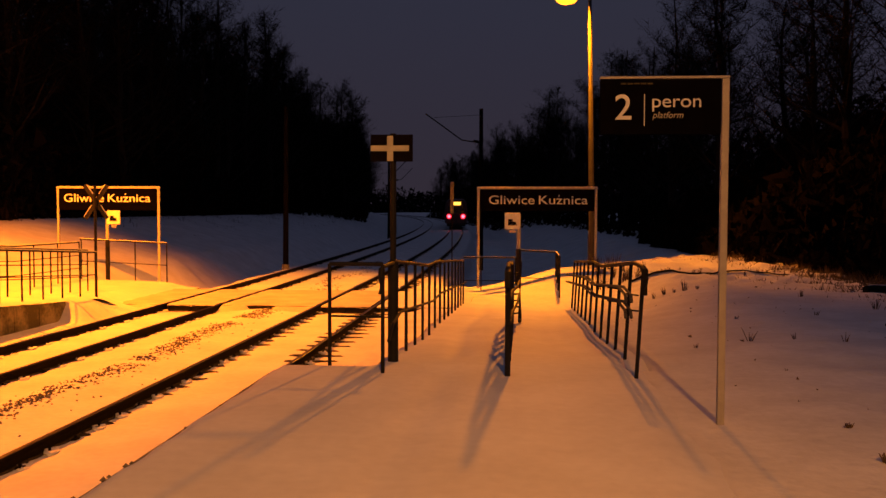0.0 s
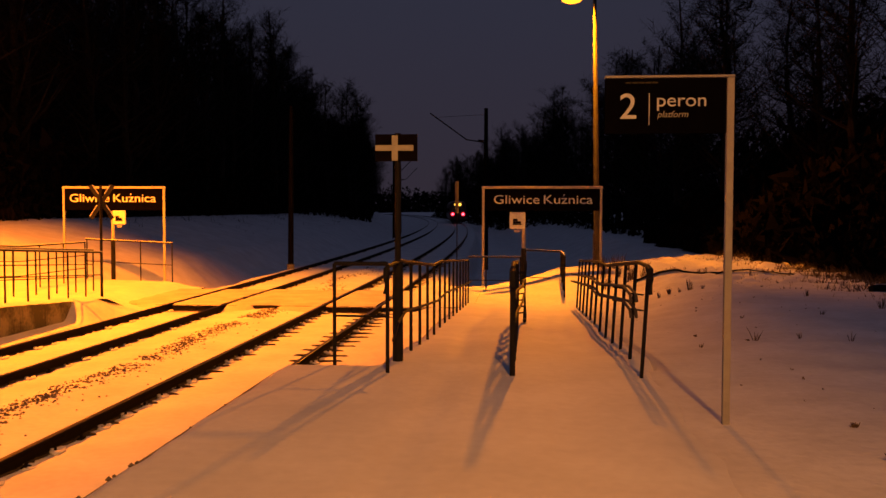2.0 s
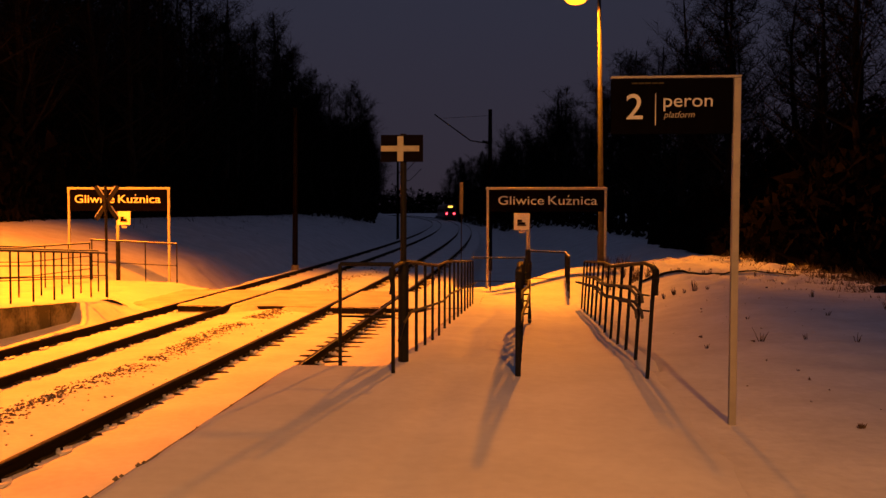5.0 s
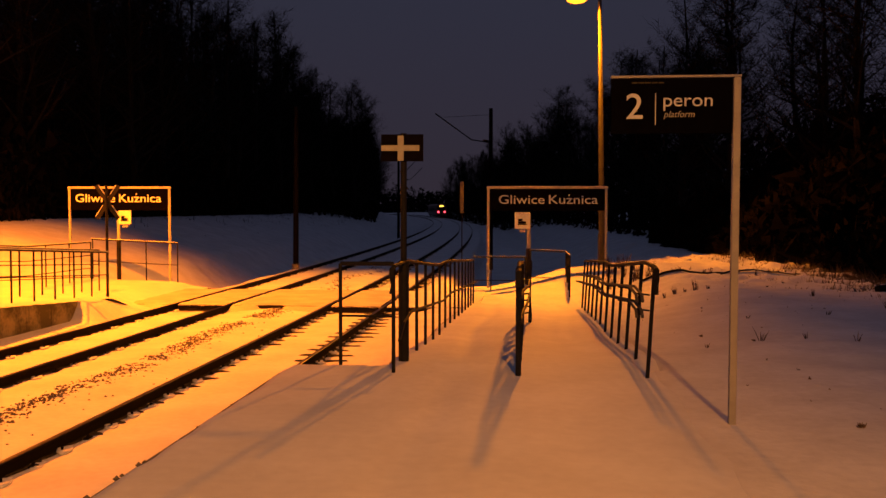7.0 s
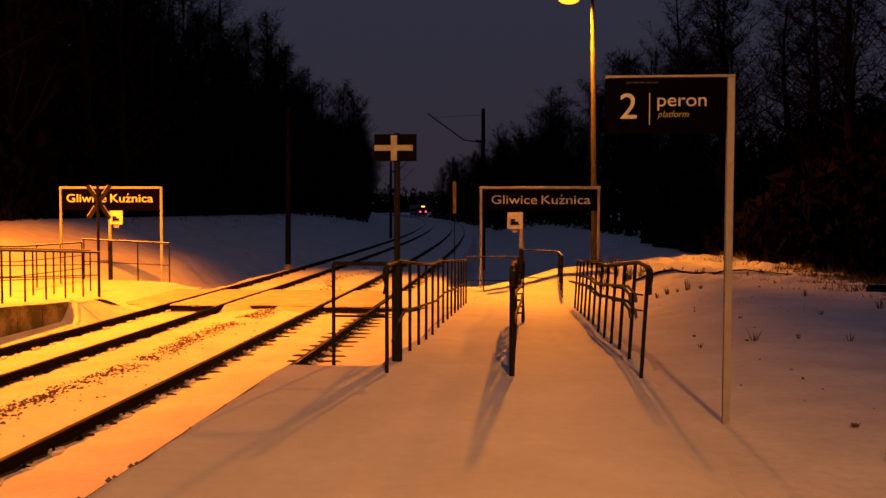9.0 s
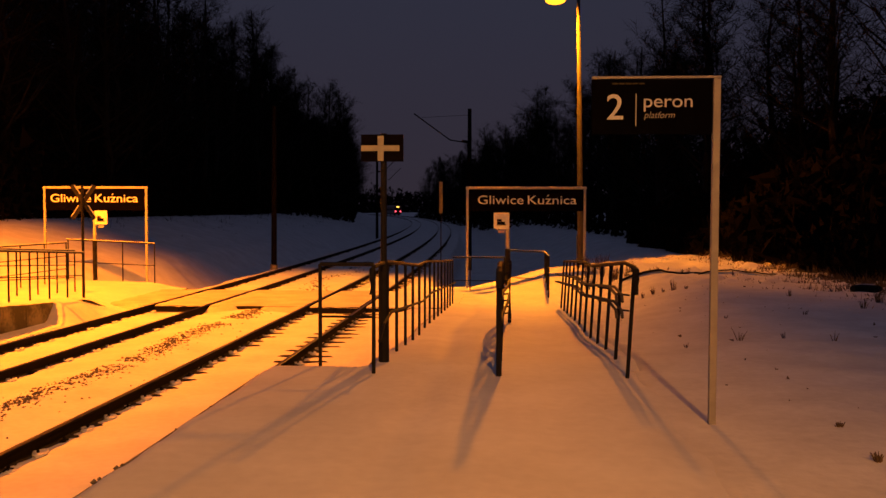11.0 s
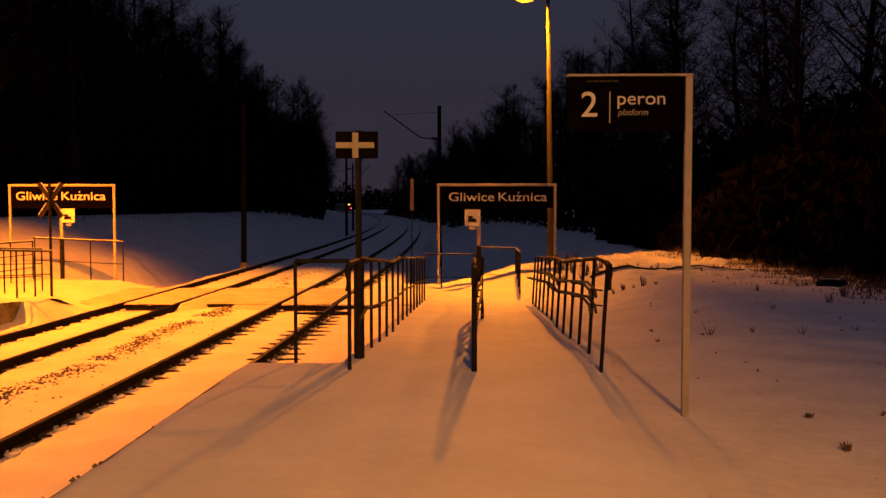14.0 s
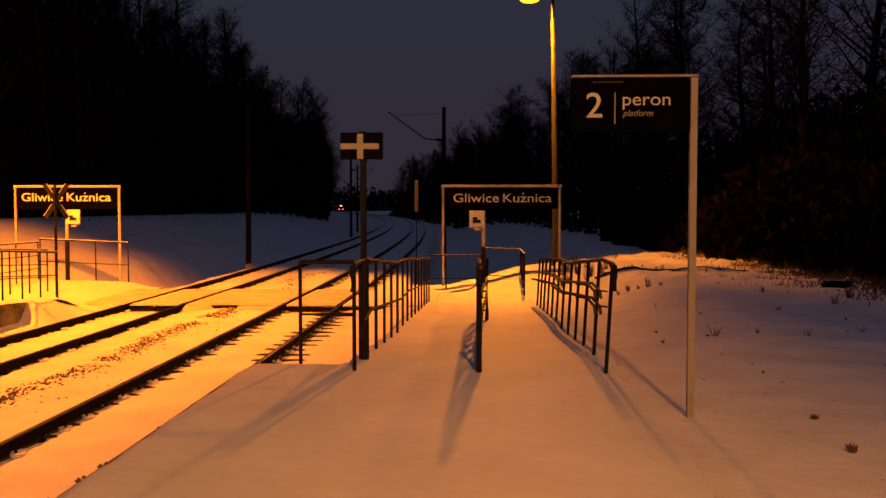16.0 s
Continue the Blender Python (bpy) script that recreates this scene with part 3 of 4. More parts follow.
# ------------------------------------------------------------------ signs
def name_sign(x0, x1, y, z_ground, top, board_low, text_x, text_w, text_z, text_h, lean=0.0, bold=0.003, film=WHITE_FILM, paint=PALE_PAINT):
    w = x1 - x0
    base = thing("station_name_sign", "dark station name board between two pale steel posts", "station sign", x0, y, z_ground, lean, group="station name signs")
    t = top - z_ground
    for x in (0.045, w - 0.045):
        part("post", boxed(x - 0.038, x + 0.038, -0.04, 0.04, -0.5, t - 0.062, 0.008), paint, base)
    part("top_bar", boxed(-0.012, w + 0.012, -0.045, 0.045, t - 0.06, t, 0.01), paint, base)
    part("snow_on_bar", boxed(0, w, -0.035, 0.035, t + 0.002, t + 0.02, 0.008), SNOW, base)
    part("board", boxed(0.086, w - 0.086, -0.02, 0.02, board_low - z_ground, t - 0.066, 0.006), BOARD, base)
    x, z = text_x - x0, text_z - z_ground
    lettering("first_word", "Gliwice", x, -0.024, z, text_h, film, base, 0.463 * text_w, bold=bold)
    lettering("second_word", "Kuznica", x + 0.508 * text_w, -0.024, z, text_h, film, base, 0.492 * text_w, bold=bold)
    x, z = x + 0.702 * text_w, z + 0.60 * text_h
    bm = bmesh.new()
    front = [bm.verts.new((x + a * text_h, -0.027, z + b * text_h)) for a, b in ((0.0, 0.0), (0.07, 0.0), (0.15, 0.15), (0.05, 0.15))]
    back = [bm.verts.new(v.co + Vector((0, 0.004, 0))) for v in front]
    bm.faces.new(front)
    for k in range(4):
        bm.faces.new((front[k], back[k], back[(k + 1) % 4], front[(k + 1) % 4]))
    part("accent", bm, film, base)
    return base


name_sign(-1.25, 2.60, 30.0, -0.8, 2.46, 1.70, -0.86, 3.15, 1.92, 0.40, -0.6, 0.0, DIM_FILM, DIM_PAINT)
name_sign(-16.88, -12.98, 33.0, -1.2, 2.53, 1.68, -16.60, 3.28, 1.98, 0.42, 0)


def platform_sign():
    base = thing("platform_number_sign", "dark platform number board on one pale steel post", "platform sign", 1.80, 7.95, -0.05)
    part("post", boxed(-0.03, 0.03, -0.03, 0.03, -0.3, 2.90, 0.006), SIGN_GREY, base)
    part("top_bar", boxed(-1.03, 0.032, -0.035, 0.035, 2.902, 2.922, 0.004), SIGN_GREY, base)
    part("board", boxed(-1.03, -0.036, -0.022, 0.022, 2.44, 2.898, 0.005), BOARD, base)
    lettering("number", "2", -0.905, -0.026, 2.565, 0.30, SIGN_FILM, base, 0.135, bold=0.001)
    part("divider", boxed(-0.667, -0.661, -0.026, -0.0225, 2.51, 2.775), SIGN_FILM, base)
    lettering("word", "peron", -0.60, -0.026, 2.665, 0.155, SIGN_FILM, base, 0.40, bold=0.0)
    lettering("small_word", "platform", -0.598, -0.026, 2.575, 0.075, SIGN_GREY, base, 0.255, shear=0.25)
    bm = bmesh.new()
    for i in range(5):
        box(bm, -0.86 + 0.055 * i, -0.86 + 0.055 * i + 0.045, -0.0255, -0.0225, 2.855, 2.868)
    part("worn_marks", bm, PLATE_BACK, base, "faint unreadable pale marks")


platform_sign()


def cross_plate_sign():
    base = thing("stopping_place_sign", "black plate with a cream cross on a dark post", "railway sign", -1.355, 10.72, 0)
    part("post", tubed([(0, 0, -0.3), (0, 0, 2.3), (0, 0, 2.63)], 0.036, 10), PAINT_DARK, base)
    part("post_sleeve", tubed([(0, 0, -0.3), (0, 0, 1.15), (0, 0, 1.16)], [0.062, 0.062, 0.04], 12), PAINT_DARK, base)
    part("plate", boxed(-0.255, 0.235, -0.062, -0.045, 2.305, 2.615, 0.004), BLACK_FILM, base)
    bm = bmesh.new()
    box(bm, -0.253, 0.19, -0.0665, -0.063, 2.425, 2.490)
    box(bm, -0.062, 0.008, -0.0665, -0.063, 2.312, 2.424)
    box(bm, -0.062, 0.008, -0.0665, -0.063, 2.491, 2.600)
    part("cross", bm, CREAM_FILM, base)
    for z in (2.36, 2.56):
        part("clamp", tubed([(0, 0, z - 0.02), (0, 0, z + 0.02)], 0.046, 10), ZINC, base)


cross_plate_sign()


def info_sign(x, y, z, top, size, shift, film=WHITE_FILM, paint=PALE_PAINT):
    base = thing("stop_sign_box", "small pale square sign with a dark vehicle symbol on a post", "small sign", x, y, z, group="small square signs")
    t = top - z
    part("post", tubed([(0, 0, -0.25), (0, 0, t)], size * 0.12, 10), paint, base)
    part("post_sleeve", tubed([(0, -0.01, -0.2), (0, -0.01, 1.29), (0, -0.01, 1.31)], [size * 0.17, size * 0.17, size * 0.12], 10), PAINT_DARK, base, "dark painted lower sleeve")
    part("plate", boxed(shift - size / 2, shift + size / 2, -0.10, -0.045, t - size, t, 0.012), film, base)
    part("snow_cap", boxed(shift - size / 2, shift + size / 2, -0.10, -0.04, t + 0.002, t + 0.03, 0.01), SNOW, base)
    s = size
    bm = bmesh.new()
    box(bm, shift - 0.30 * s, shift + 0.30 * s, -0.1045, -0.101, t - 0.76 * s, t - 0.70 * s)
    box(bm, shift - 0.28 * s, shift + 0.24 * s, -0.1045, -0.101, t - 0.69 * s, t - 0.52 * s)
    box(bm, shift - 0.28 * s, shift + 0.02 * s, -0.1045, -0.101, t - 0.51 * s, t - 0.36 * s)
    part("symbol", bm, BLACK_FILM, base, "dark vehicle symbol")
    bm = bmesh.new()
    for i in range(3):
        box(bm, shift - 0.2 * s, shift + 0.2 * s, -0.075, -0.06, t - s - 0.03 - 0.06 * s * i - 0.02, t - s - 0.03 - 0.06 * s * i)
    part("lower_plate", bm, PALE_PAINT, base, "narrow pale strips with unreadable text")


info_sign(0.10, 28.93, -0.78, 1.62, 0.48, -0.20, DIM_FILM, DIM_PAINT)
info_sign(-13.28, 29.3, -0.58, 1.65, 0.42, 0.25)


def crossing_cross():
    base = thing("level_crossing_cross", "saltire crossing sign seen from its unlit back", "crossing sign", -10.53, 22.6, -0.65)
    part("post", tubed([(0, 0, -0.2), (0, 0, 2.98)], 0.035, 10), PAINT_DARK, base)
    for s in (-1, 1):
        a, b = Vector((-0.29 * s, 0, 2.14)), Vector((0.29 * s, 0, 2.98))
        d, n = (b - a).normalized(), None
        n = Vector((d.z, 0, -d.x)) * 0.055
        y = 0.05 + 0.012 * s
        bm = bmesh.new()
        lo = [bm.verts.new(p + Vector((0, y, 0))) for p in (a + n, b + n, b - n, a - n)]
        hi = [bm.verts.new(v.co + Vector((0, 0.010, 0))) for v in lo]
        bm.faces.new(lo)
        bm.faces.new(hi[::-1])
        for k in range(4):
            bm.faces.new((lo[k], hi[k], hi[(k + 1) % 4], lo[(k + 1) % 4]))
        bmesh.ops.recalc_face_normals(bm, faces=bm.faces[:])
        part("arm", bm, PLATE_BACK, base)
        up = (n if n.z > 0 else -n) + Vector((0, y + 0.005, 0.006))
        for f, g in ((0.02, 0.36), (0.70, 0.97)):
            part("snow_on_arm", tubed([a.lerp(b, f) + up, a.lerp(b, g) + up], 0.010, 6), SNOW, base, "snow along the upper edge")


crossing_cross()


# ------------------------------------------------------------------ lamps and poles
def street_lamp(head, foot, radius, arm):
    """A pole with one hooded sodium head at the end of its arm."""
    base = thing("platform_lamp", "tall steel lamp post with a glowing orange sodium head", "street lamp", *foot, group="platform lamps")
    h = Vector(head) - Vector(foot)
    top = Vector((h.x - arm, h.y, h.z + 0.05))
    part("pole", tubed([(0, 0, -0.4), Vector((0, 0, 0)).lerp(top, 0.12), Vector((0, 0, 0)).lerp(top, 0.13), top], [radius * 1.3, radius * 1.3, radius, radius * 0.6], 14), LAMP_STEEL, base, smooth=True)
    part("arm", tubed([top, top + Vector((arm * 0.4, 0, 0.16)), h + Vector((-math.copysign(0.28, arm), 0, 0.08))], 0.035, 8), ZINC, base)
    bm = bmesh.new()
    bmesh.ops.create_uvsphere(bm, u_segments=16, v_segments=8, radius=1, matrix=Matrix.Translation(h + Vector((0, 0, 0.06))) @ Matrix.Diagonal((0.44, 0.19, 0.11, 1)))
    for v in bm.verts:
        v.co.z = max(v.co.z, h.z + 0.03)
    part("hood", bm, ZINC, base)
    bm = bmesh.new()
    bmesh.ops.create_uvsphere(bm, u_segments=16, v_segments=8, radius=1, matrix=Matrix.Translation(h + Vector((0, 0, 0.015))) @ Matrix.Diagonal((0.36, 0.16, 0.15, 1)))
    for v in bm.verts:
        v.co.z = min(v.co.z, h.z + 0.026)
    ob = part("lens", bm, SODIUM_GLOW, base, "glowing orange lens")
    ob.visible_shadow = False
    return base


street_lamp(LAMP_FRONT, (2.68, 33.0, -0.3), 0.105, -0.80)
street_lamp(LAMP_FAR, (-17.1, 21.2, -0.2), 0.10, 0.80)
street_lamp(LAMP_BACK, (3.5, -9.0, 0.0), 0.12, -0.80)


def poles():
    p = thing("wooden_pole", "slender weathered pole beside the far track", "pole", -10.1, 40.0, float(ground_z(-10.1, 40.0)))
    part("shaft", tubed([(0, 0, -0.3), (0.03, 0, 3.5), (0.06, 0, 7.1)], [0.125, 0.11, 0.09], 10), WOOD_POLE, p)
    part("collar", tubed([(0, 0, -0.3), (0, 0, 0.22)], 0.165, 10), CONCRETE, p, "concrete foot")
    p = thing("trackside_post", "short pale post beside the near track", "post", -2.27, 33.0, float(ground_z(-2.33, 33.0)))
    t = 2.72 - p.location.z
    part("shaft", tubed([(0, 0, -0.3), (0, 0, t)], 0.018, 10), WOOD_POLE, p)
    # added pale strip: the lamplit top of the post, above its dim shaft
    part("lit_top_face", boxed(-0.06, 0.06, -0.062, -0.042, t - 1.12, t, 0.004), LIT_POST_TOP, p, "pale strip for the lamplit upper part of the post")


poles()


def catenary_mast(x, y, height, side, label, reach=3.6):
    z0 = float(ground_z(x, y))
    base = thing("catenary_mast", label, "catenary mast", x, y, z0, group="catenary masts")
    t = height - z0
    part("mast", tubed([(0, 0, -0.3), (0, 0, t)], [0.17, 0.12], 8), WOOD_POLE, base)
    part("bracket", tubed([(0, 0, t - 2.2), (side * reach * 0.35, 0, t - 2.0), (side * reach, 0, t - 0.3)], 0.045, 6), PAINT_DARK, base)
    part("stay", tubed([(0, 0, t - 0.4), (side * reach * 0.85, 0, t - 0.55)], 0.012, 6), PAINT_DARK, base)
    part("insulator", tubed([(side * 0.15, 0, t - 2.12), (side * 0.5, 0, t - 2.07)], 0.09, 10), BARK, base)
    return base


catenary_mast(-2.35, 60.0, 8.2, -1, "dark overhead line mast with a bracket over the track")
catenary_mast(-15.1, 108.0, 8.2, 1, "distant dark overhead line mast beside the far track", 2.6)
catenary_mast(-18.6, 140.0, 8.2, 1, "distant dark overhead line mast beside the far track", 2.6)


# ------------------------------------------------------------------ stones, tufts
def loose_stones():
    rng = np.random.RandomState(4)
    verts, faces = [], []
    shape = np.array([(1, 0, 0), (-1, 0, 0), (0, 1, 0), (0, -1, 0), (0, 0, 1), (0, 0, -1)], float)
    tri = ((0, 2, 4), (2, 1, 4), (1, 3, 4), (3, 0, 4), (2, 0, 5), (1, 2, 5), (3, 1, 5), (0, 3, 5))

    def stone(x, y, s, level=None):
        z = float(ground_z(x, y)) if level is None else level
        n = len(verts)
        a = rng.rand() * 6.28
        for v in shape * (0.7 + 0.6 * rng.rand(6, 1)) * (s * (0.8 + 0.5 * rng.rand()), s, s * 0.7):
            verts.append((x + v[0] * math.cos(a) - v[1] * math.sin(a), y + v[0] * math.sin(a) + v[1] * math.cos(a), z + v[2] + s * 0.1))
        faces.extend(tuple(n + i for i in t) for t in tri)
    mid = AXIS - SPACING / 2
    for _ in range(3600):
        y = 5 + 19 * rng.rand() ** 0.8
        if abs(math.sin(y * 1.7) + math.sin(y * 0.6 + 1)) < 0.12:
            continue
        stone(mid + 0.14 * rng.randn() + 0.08 * math.sin(y * 0.9), y, 0.009 + 0.024 * rng.rand() ** 2)
    for _ in range(8):
        stone(AXIS + 1.45 + 0.22 * rng.rand(), 4.5 + 9 * rng.rand(), 0.02 + 0.02 * rng.rand())
    # dark bits on the platform rim, standing in for gaps in its snow
    for y, s, d in ((5.42, 0.022, -0.07), (5.52, 0.030, -0.02), (5.93, 0.034, -0.015), (6.0, 0.024, -0.01), (6.27, 0.032, -0.01), (6.34, 0.022, 0.0), (7.4, 0.018, 0.0), (8.3, 0.015, 0.0)):
        stone(EDGE + d, y, s * 0.8, -0.046)
    for _ in range(420):
        y = 28.6 + 17 * rng.rand() ** 1.3
        stone(mid + 0.22 * rng.randn() + 0.3 * math.sin(y * 0.7) + float(bend(y)), y, 0.012 + 0.03 * rng.rand() ** 2)
    for _ in range(40):
        y = 5 + 16 * rng.rand()
        stone(AXIS - 1.9 + 0.9 * rng.rand(), y, 0.012 + 0.014 * rng.rand())
    me = bpy.data.meshes.new("ballast_stones")
    me.from_pydata(verts, [], faces)
    me.materials.append(STONE)
    tagged(new("ballast_stones", me), "dark ballast stones showing through the snow, and dark bits for gaps at the platform edge", "gravel", kind="stuff")


loose_stones()


def bare_ballast():
    """Bare ballast and painted rail shade beside the rails, reaching out in points along the edges of the sleepers."""
    rng = np.random.RandomState(61)
    verts, faces = [], []
    for rail, side, width, point, y0, y1 in ((AXIS + 0.75, 1, 0.07, 0.50, 10.3, 23.6), (AXIS + 0.75, -1, 0.03, 0.42, 15.6, 23.6), (AXIS - 0.75, 1, 0.025, 0.34, 4.0, 23.6),
                                             (AXIS - SPACING + 0.75, 1, 0.035, 0.10, 6.0, 23.6), (AXIS - SPACING - 0.75, 1, 0.03, 0.07, 8.0, 23.6),
                                             (AXIS + 0.75, 1, 0.06, 0.26, 28.4, 48.0), (AXIS - 0.75, 1, 0.06, 0.26, 28.4, 48.0)):
        reach = rng.uniform(0.55, 1.15, 120)
        ys = np.arange(y0, y1, 0.03)
        k = np.round((ys - 4.3 - 0.15) / 0.6).astype(int)
        off = ys - 4.45 - 0.6 * k
        w = width * (0.75 + 0.35 * waves(ys, ys * 0, 0.9, 62) + 0.12 * rng.rand(len(ys))) + point * np.interp(ys, (5, 9, 11.5, 14), (0.0, 0.15, 0.6, 1.0)) * reach[k % 120] * np.clip(1 - np.abs(off) / (0.05 + 0.05 * reach[(k * 7) % 120]), 0, 1) ** 1.4
        cols = np.linspace(0, 1, 9)
        n = len(verts)
        gy = np.repeat(ys[:, None], 9, 1)
        gx = rail + side * (0.055 + cols[None, :] * np.maximum(w, 0.02)[:, None]) + bend(gy)
        gz = ground_z(gx, gy) + 0.012 + 0.016 * rng.rand(*gx.shape) - 0.02 * (cols > 0.95)
        verts += np.stack([gx, gy, gz], -1).reshape(-1, 3).tolist()
        idx = n + np.arange(len(ys) * 9).reshape(-1, 9)
        faces += np.stack([idx[:-1, :-1], idx[:-1, 1:], idx[1:, 1:], idx[1:, :-1]], -1).reshape(-1, 4).tolist()
    me = bpy.data.meshes.new("bare_ballast")
    me.from_pydata(verts, [], faces)
    me.materials.append(SHADED_BALLAST)
    tagged(new("bare_ballast", me), "ballast laid bare beside the rails, darkened for the rails' shade", "gravel", kind="stuff")


bare_ballast()


def edge_weeds():
    """Thin dry stalks where the snow meets the wood."""
    rng = np.random.RandomState(88)
    n = 16000
    y = 13 + 24 * rng.rand(n)
    d = rng.rand(n) ** 1.7
    x = 9.3 - 4.2 * d * (0.6 + 0.4 * waves(y, y * 0.2, 3.0, 89)) + 0.4 * rng.randn(n)
    keep = waves(x, y, 1.6, 90) > 0.05 - 0.35 * (1 - d)
    x, y, d = x[keep], y[keep], d[keep]
    n = len(x)
    foot = np.stack([x, y, ground_z(x, y) - 0.02], -1)
    h = (0.06 + 0.30 * rng.rand(n) ** 2) * (1.25 - d)
    tip = foot + np.stack([rng.randn(n) * h * 0.5, rng.randn(n) * h * 0.5, h], -1)
    across = np.stack([rng.randn(n), rng.randn(n), 0 * x], -1) * 0.009
    v = np.stack([foot + across, foot - across, tip], 1)
    me = bpy.data.meshes.new("edge_weeds")
    me.from_pydata(v.reshape(-1, 3).tolist(), [], np.arange(n * 3).reshape(-1, 3).tolist())
    me.materials.append(DRY_GRASS)
    tagged(new("edge_weeds", me), "thin dry weeds standing along the edge of the wood", "dry weeds", kind="stuff")


edge_weeds()


def field_stalks():
    """Sparse dry stalks and saplings on the far snow field, thicker towards the wood."""
    rng = np.random.RandomState(93)
    n = 5000
    y = 48 + 115 * rng.rand(n) ** 1.1
    u = -24.8 + 6.5 * rng.rand(n) ** 3.0
    x = u + bend(y)
    keep = waves(x, y, 7.0, 94) > -0.25 + 0.06 * (u + 24.6)
    x, y, u = x[keep], y[keep], u[keep]
    n = len(x)
    foot = np.stack([x, y, ground_z(x, y) - 0.03], -1)
    h = (0.15 + 0.9 * rng.rand(n) ** 3) * np.interp(u, (-24, -16), (1.0, 0.35))
    tip = foot + np.stack([rng.randn(n) * h * 0.3, rng.randn(n) * h * 0.3, h], -1)
    across = np.stack([rng.randn(n), rng.randn(n), 0 * x], -1) * 0.010
    v = np.stack([foot + across, foot - across, tip], 1)
    me = bpy.data.meshes.new("field_stalks")
    me.from_pydata(v.reshape(-1, 3).tolist(), [], np.arange(n * 3).reshape(-1, 3).tolist())
    me.materials.append(TWIG)
    tagged(new("field_stalks", me), "sparse dark stalks on the snow field before the wood", "dry weeds", kind="stuff")


field_stalks()


def leaf_litter():
    """Specks of dead leaves and stalks on the snow of the bank."""
    rng = np.random.RandomState(23)
    n = 170
    x, y = 2.0 + 6.5 * rng.rand(n) ** 0.8, 6 + 20 * rng.rand(n)
    z = ground_z(x, y)
    size = 0.008 + 0.022 * rng.rand(n) ** 2
    v = np.stack([x, y, z + size * 0.4], -1)[:, None, :] + rng.randn(n, 4, 3) * size[:, None, None] * np.array([1, 1, 0.7])
    idx = np.arange(n * 4).reshape(-1, 4)
    faces = np.concatenate([idx[:, [0, 1, 2]], idx[:, [0, 2, 3]], idx[:, [0, 3, 1]], idx[:, [1, 3, 2]]])
    me = bpy.data.meshes.new("leaf_litter")
    me.from_pydata(v.reshape(-1, 3).tolist(), [], faces.tolist())
    me.materials.append(DRY_GRASS)
    tagged(new("leaf_litter", me), "dead leaves and stalks scattered on the snow", "leaf litter", kind="stuff")


leaf_litter()


def fallen_log(x, y, length, radius, turn):
    rng = random.Random(77)
    base = thing("fallen_log", "short dark log half sunk in the snow", "log", x, y, float(ground_z(x, y)), turn)
    bm = bmesh.new()
    tube(bm, [(-length / 2, 0, radius * 0.6), (-length * 0.2, 0.02, radius * 0.7), (length * 0.2, -0.01, radius * 0.65), (length / 2, 0.02, radius * 0.6)], [radius * 0.85, radius, radius * 0.95, radius * 0.7], 10)
    for v in bm.verts:
        v.co += Vector((0, rng.uniform(-1, 1), rng.uniform(-1, 1))) * radius * 0.08
    part("wood", bm, BARK, base)
    part("snow_cap", tubed([(-length * 0.35, 0.02, radius * 1.45), (length * 0.3, 0.02, radius * 1.4)], [radius * 0.3, radius * 0.25], 8), SNOW, base)


fallen_log(7.6, 20.0, 0.62, 0.10, 12)


def crest_shade_line():
    """A long thin dark tube along the crest of the bank, added for the ridge's shade."""
    rng = random.Random(5)
    pts = []
    for i in range(28):
        x = 3.3 + 4.5 * i / 27
        y = 26.85 + 0.10 * math.sin(x * 1.3) + rng.uniform(-0.02, 0.02)
        pts.append((x, y, float(ground_z(x, y)) + 0.03 + rng.uniform(0, 0.015)))
    ob = new("crest_shade_line", mesh_of(tube(bmesh.new(), pts, [0.036 - 0.0007 * i for i in range(28)], 6), "crest_shade_line", BARK))
    tagged(ob, "long thin dark line for the ridge's shade along the snowy crest", "branch")


crest_shade_line()


def tuft(name, x, y, size, blades, seed, lean=0.35):
    rng = random.Random(seed)
    bm = bmesh.new()
    for _ in range(blades):
        a, h = rng.random() * 6.28, size * (0.5 + 0.6 * rng.random())
        r = size * 0.22 * rng.random()
        p = Vector((math.cos(a) * r, math.sin(a) * r, -0.03))
        q = p + Vector((math.cos(a) * h * lean * rng.random(), math.sin(a) * h * lean * rng.random(), h))
        m = p.lerp(q, 0.6) + Vector((0, 0, h * 0.08))
        tube(bm, [p, m, q], [0.006, 0.0045, 0.002], 4)
    ob = new(name, mesh_of(bm, name, DRY_GRASS))
    ob.location = (x, y, float(ground_z(x, y)))
    return tagged(ob, "withered brown weed tuft poking out of the snow", "dry weeds", group="dry weed tufts")


TUFTS = ((2.78, 7.75, 0.07, 26), (2.70, 6.75, 0.09, 16), (3.15, 12.55, 0.20, 4), (3.76, 12.6, 0.10, 3), (4.3, 12.3, 0.14, 3), (2.4, 12.2, 0.09, 3),
         (3.0, 10.3, 0.05, 6), (2.7, 8.8, 0.04, 6), (3.35, 21.0, 0.22, 9), (3.85, 21.3, 0.26, 9), (3.1, 20.8, 0.16, 7), (3.55, 20.9, 0.12, 7), (4.1, 21.2, 0.14, 7), (3.6, 15.2, 0.09, 4), (5.2, 12.8, 0.12, 4),
         (4.4, 10.2, 0.05, 5), (2.3, 9.6, 0.04, 5), (4.9, 15.4, 0.10, 5), (6.2, 16.4, 0.2, 9), (6.9, 17.6, 0.25, 14), (5.6, 18.6, 0.16, 8))
for i, (x, y, s, n) in enumerate(TUFTS):
    tuft("weed_tuft", x, y, s, int(n * 1.7), 50 + i, 0.55)
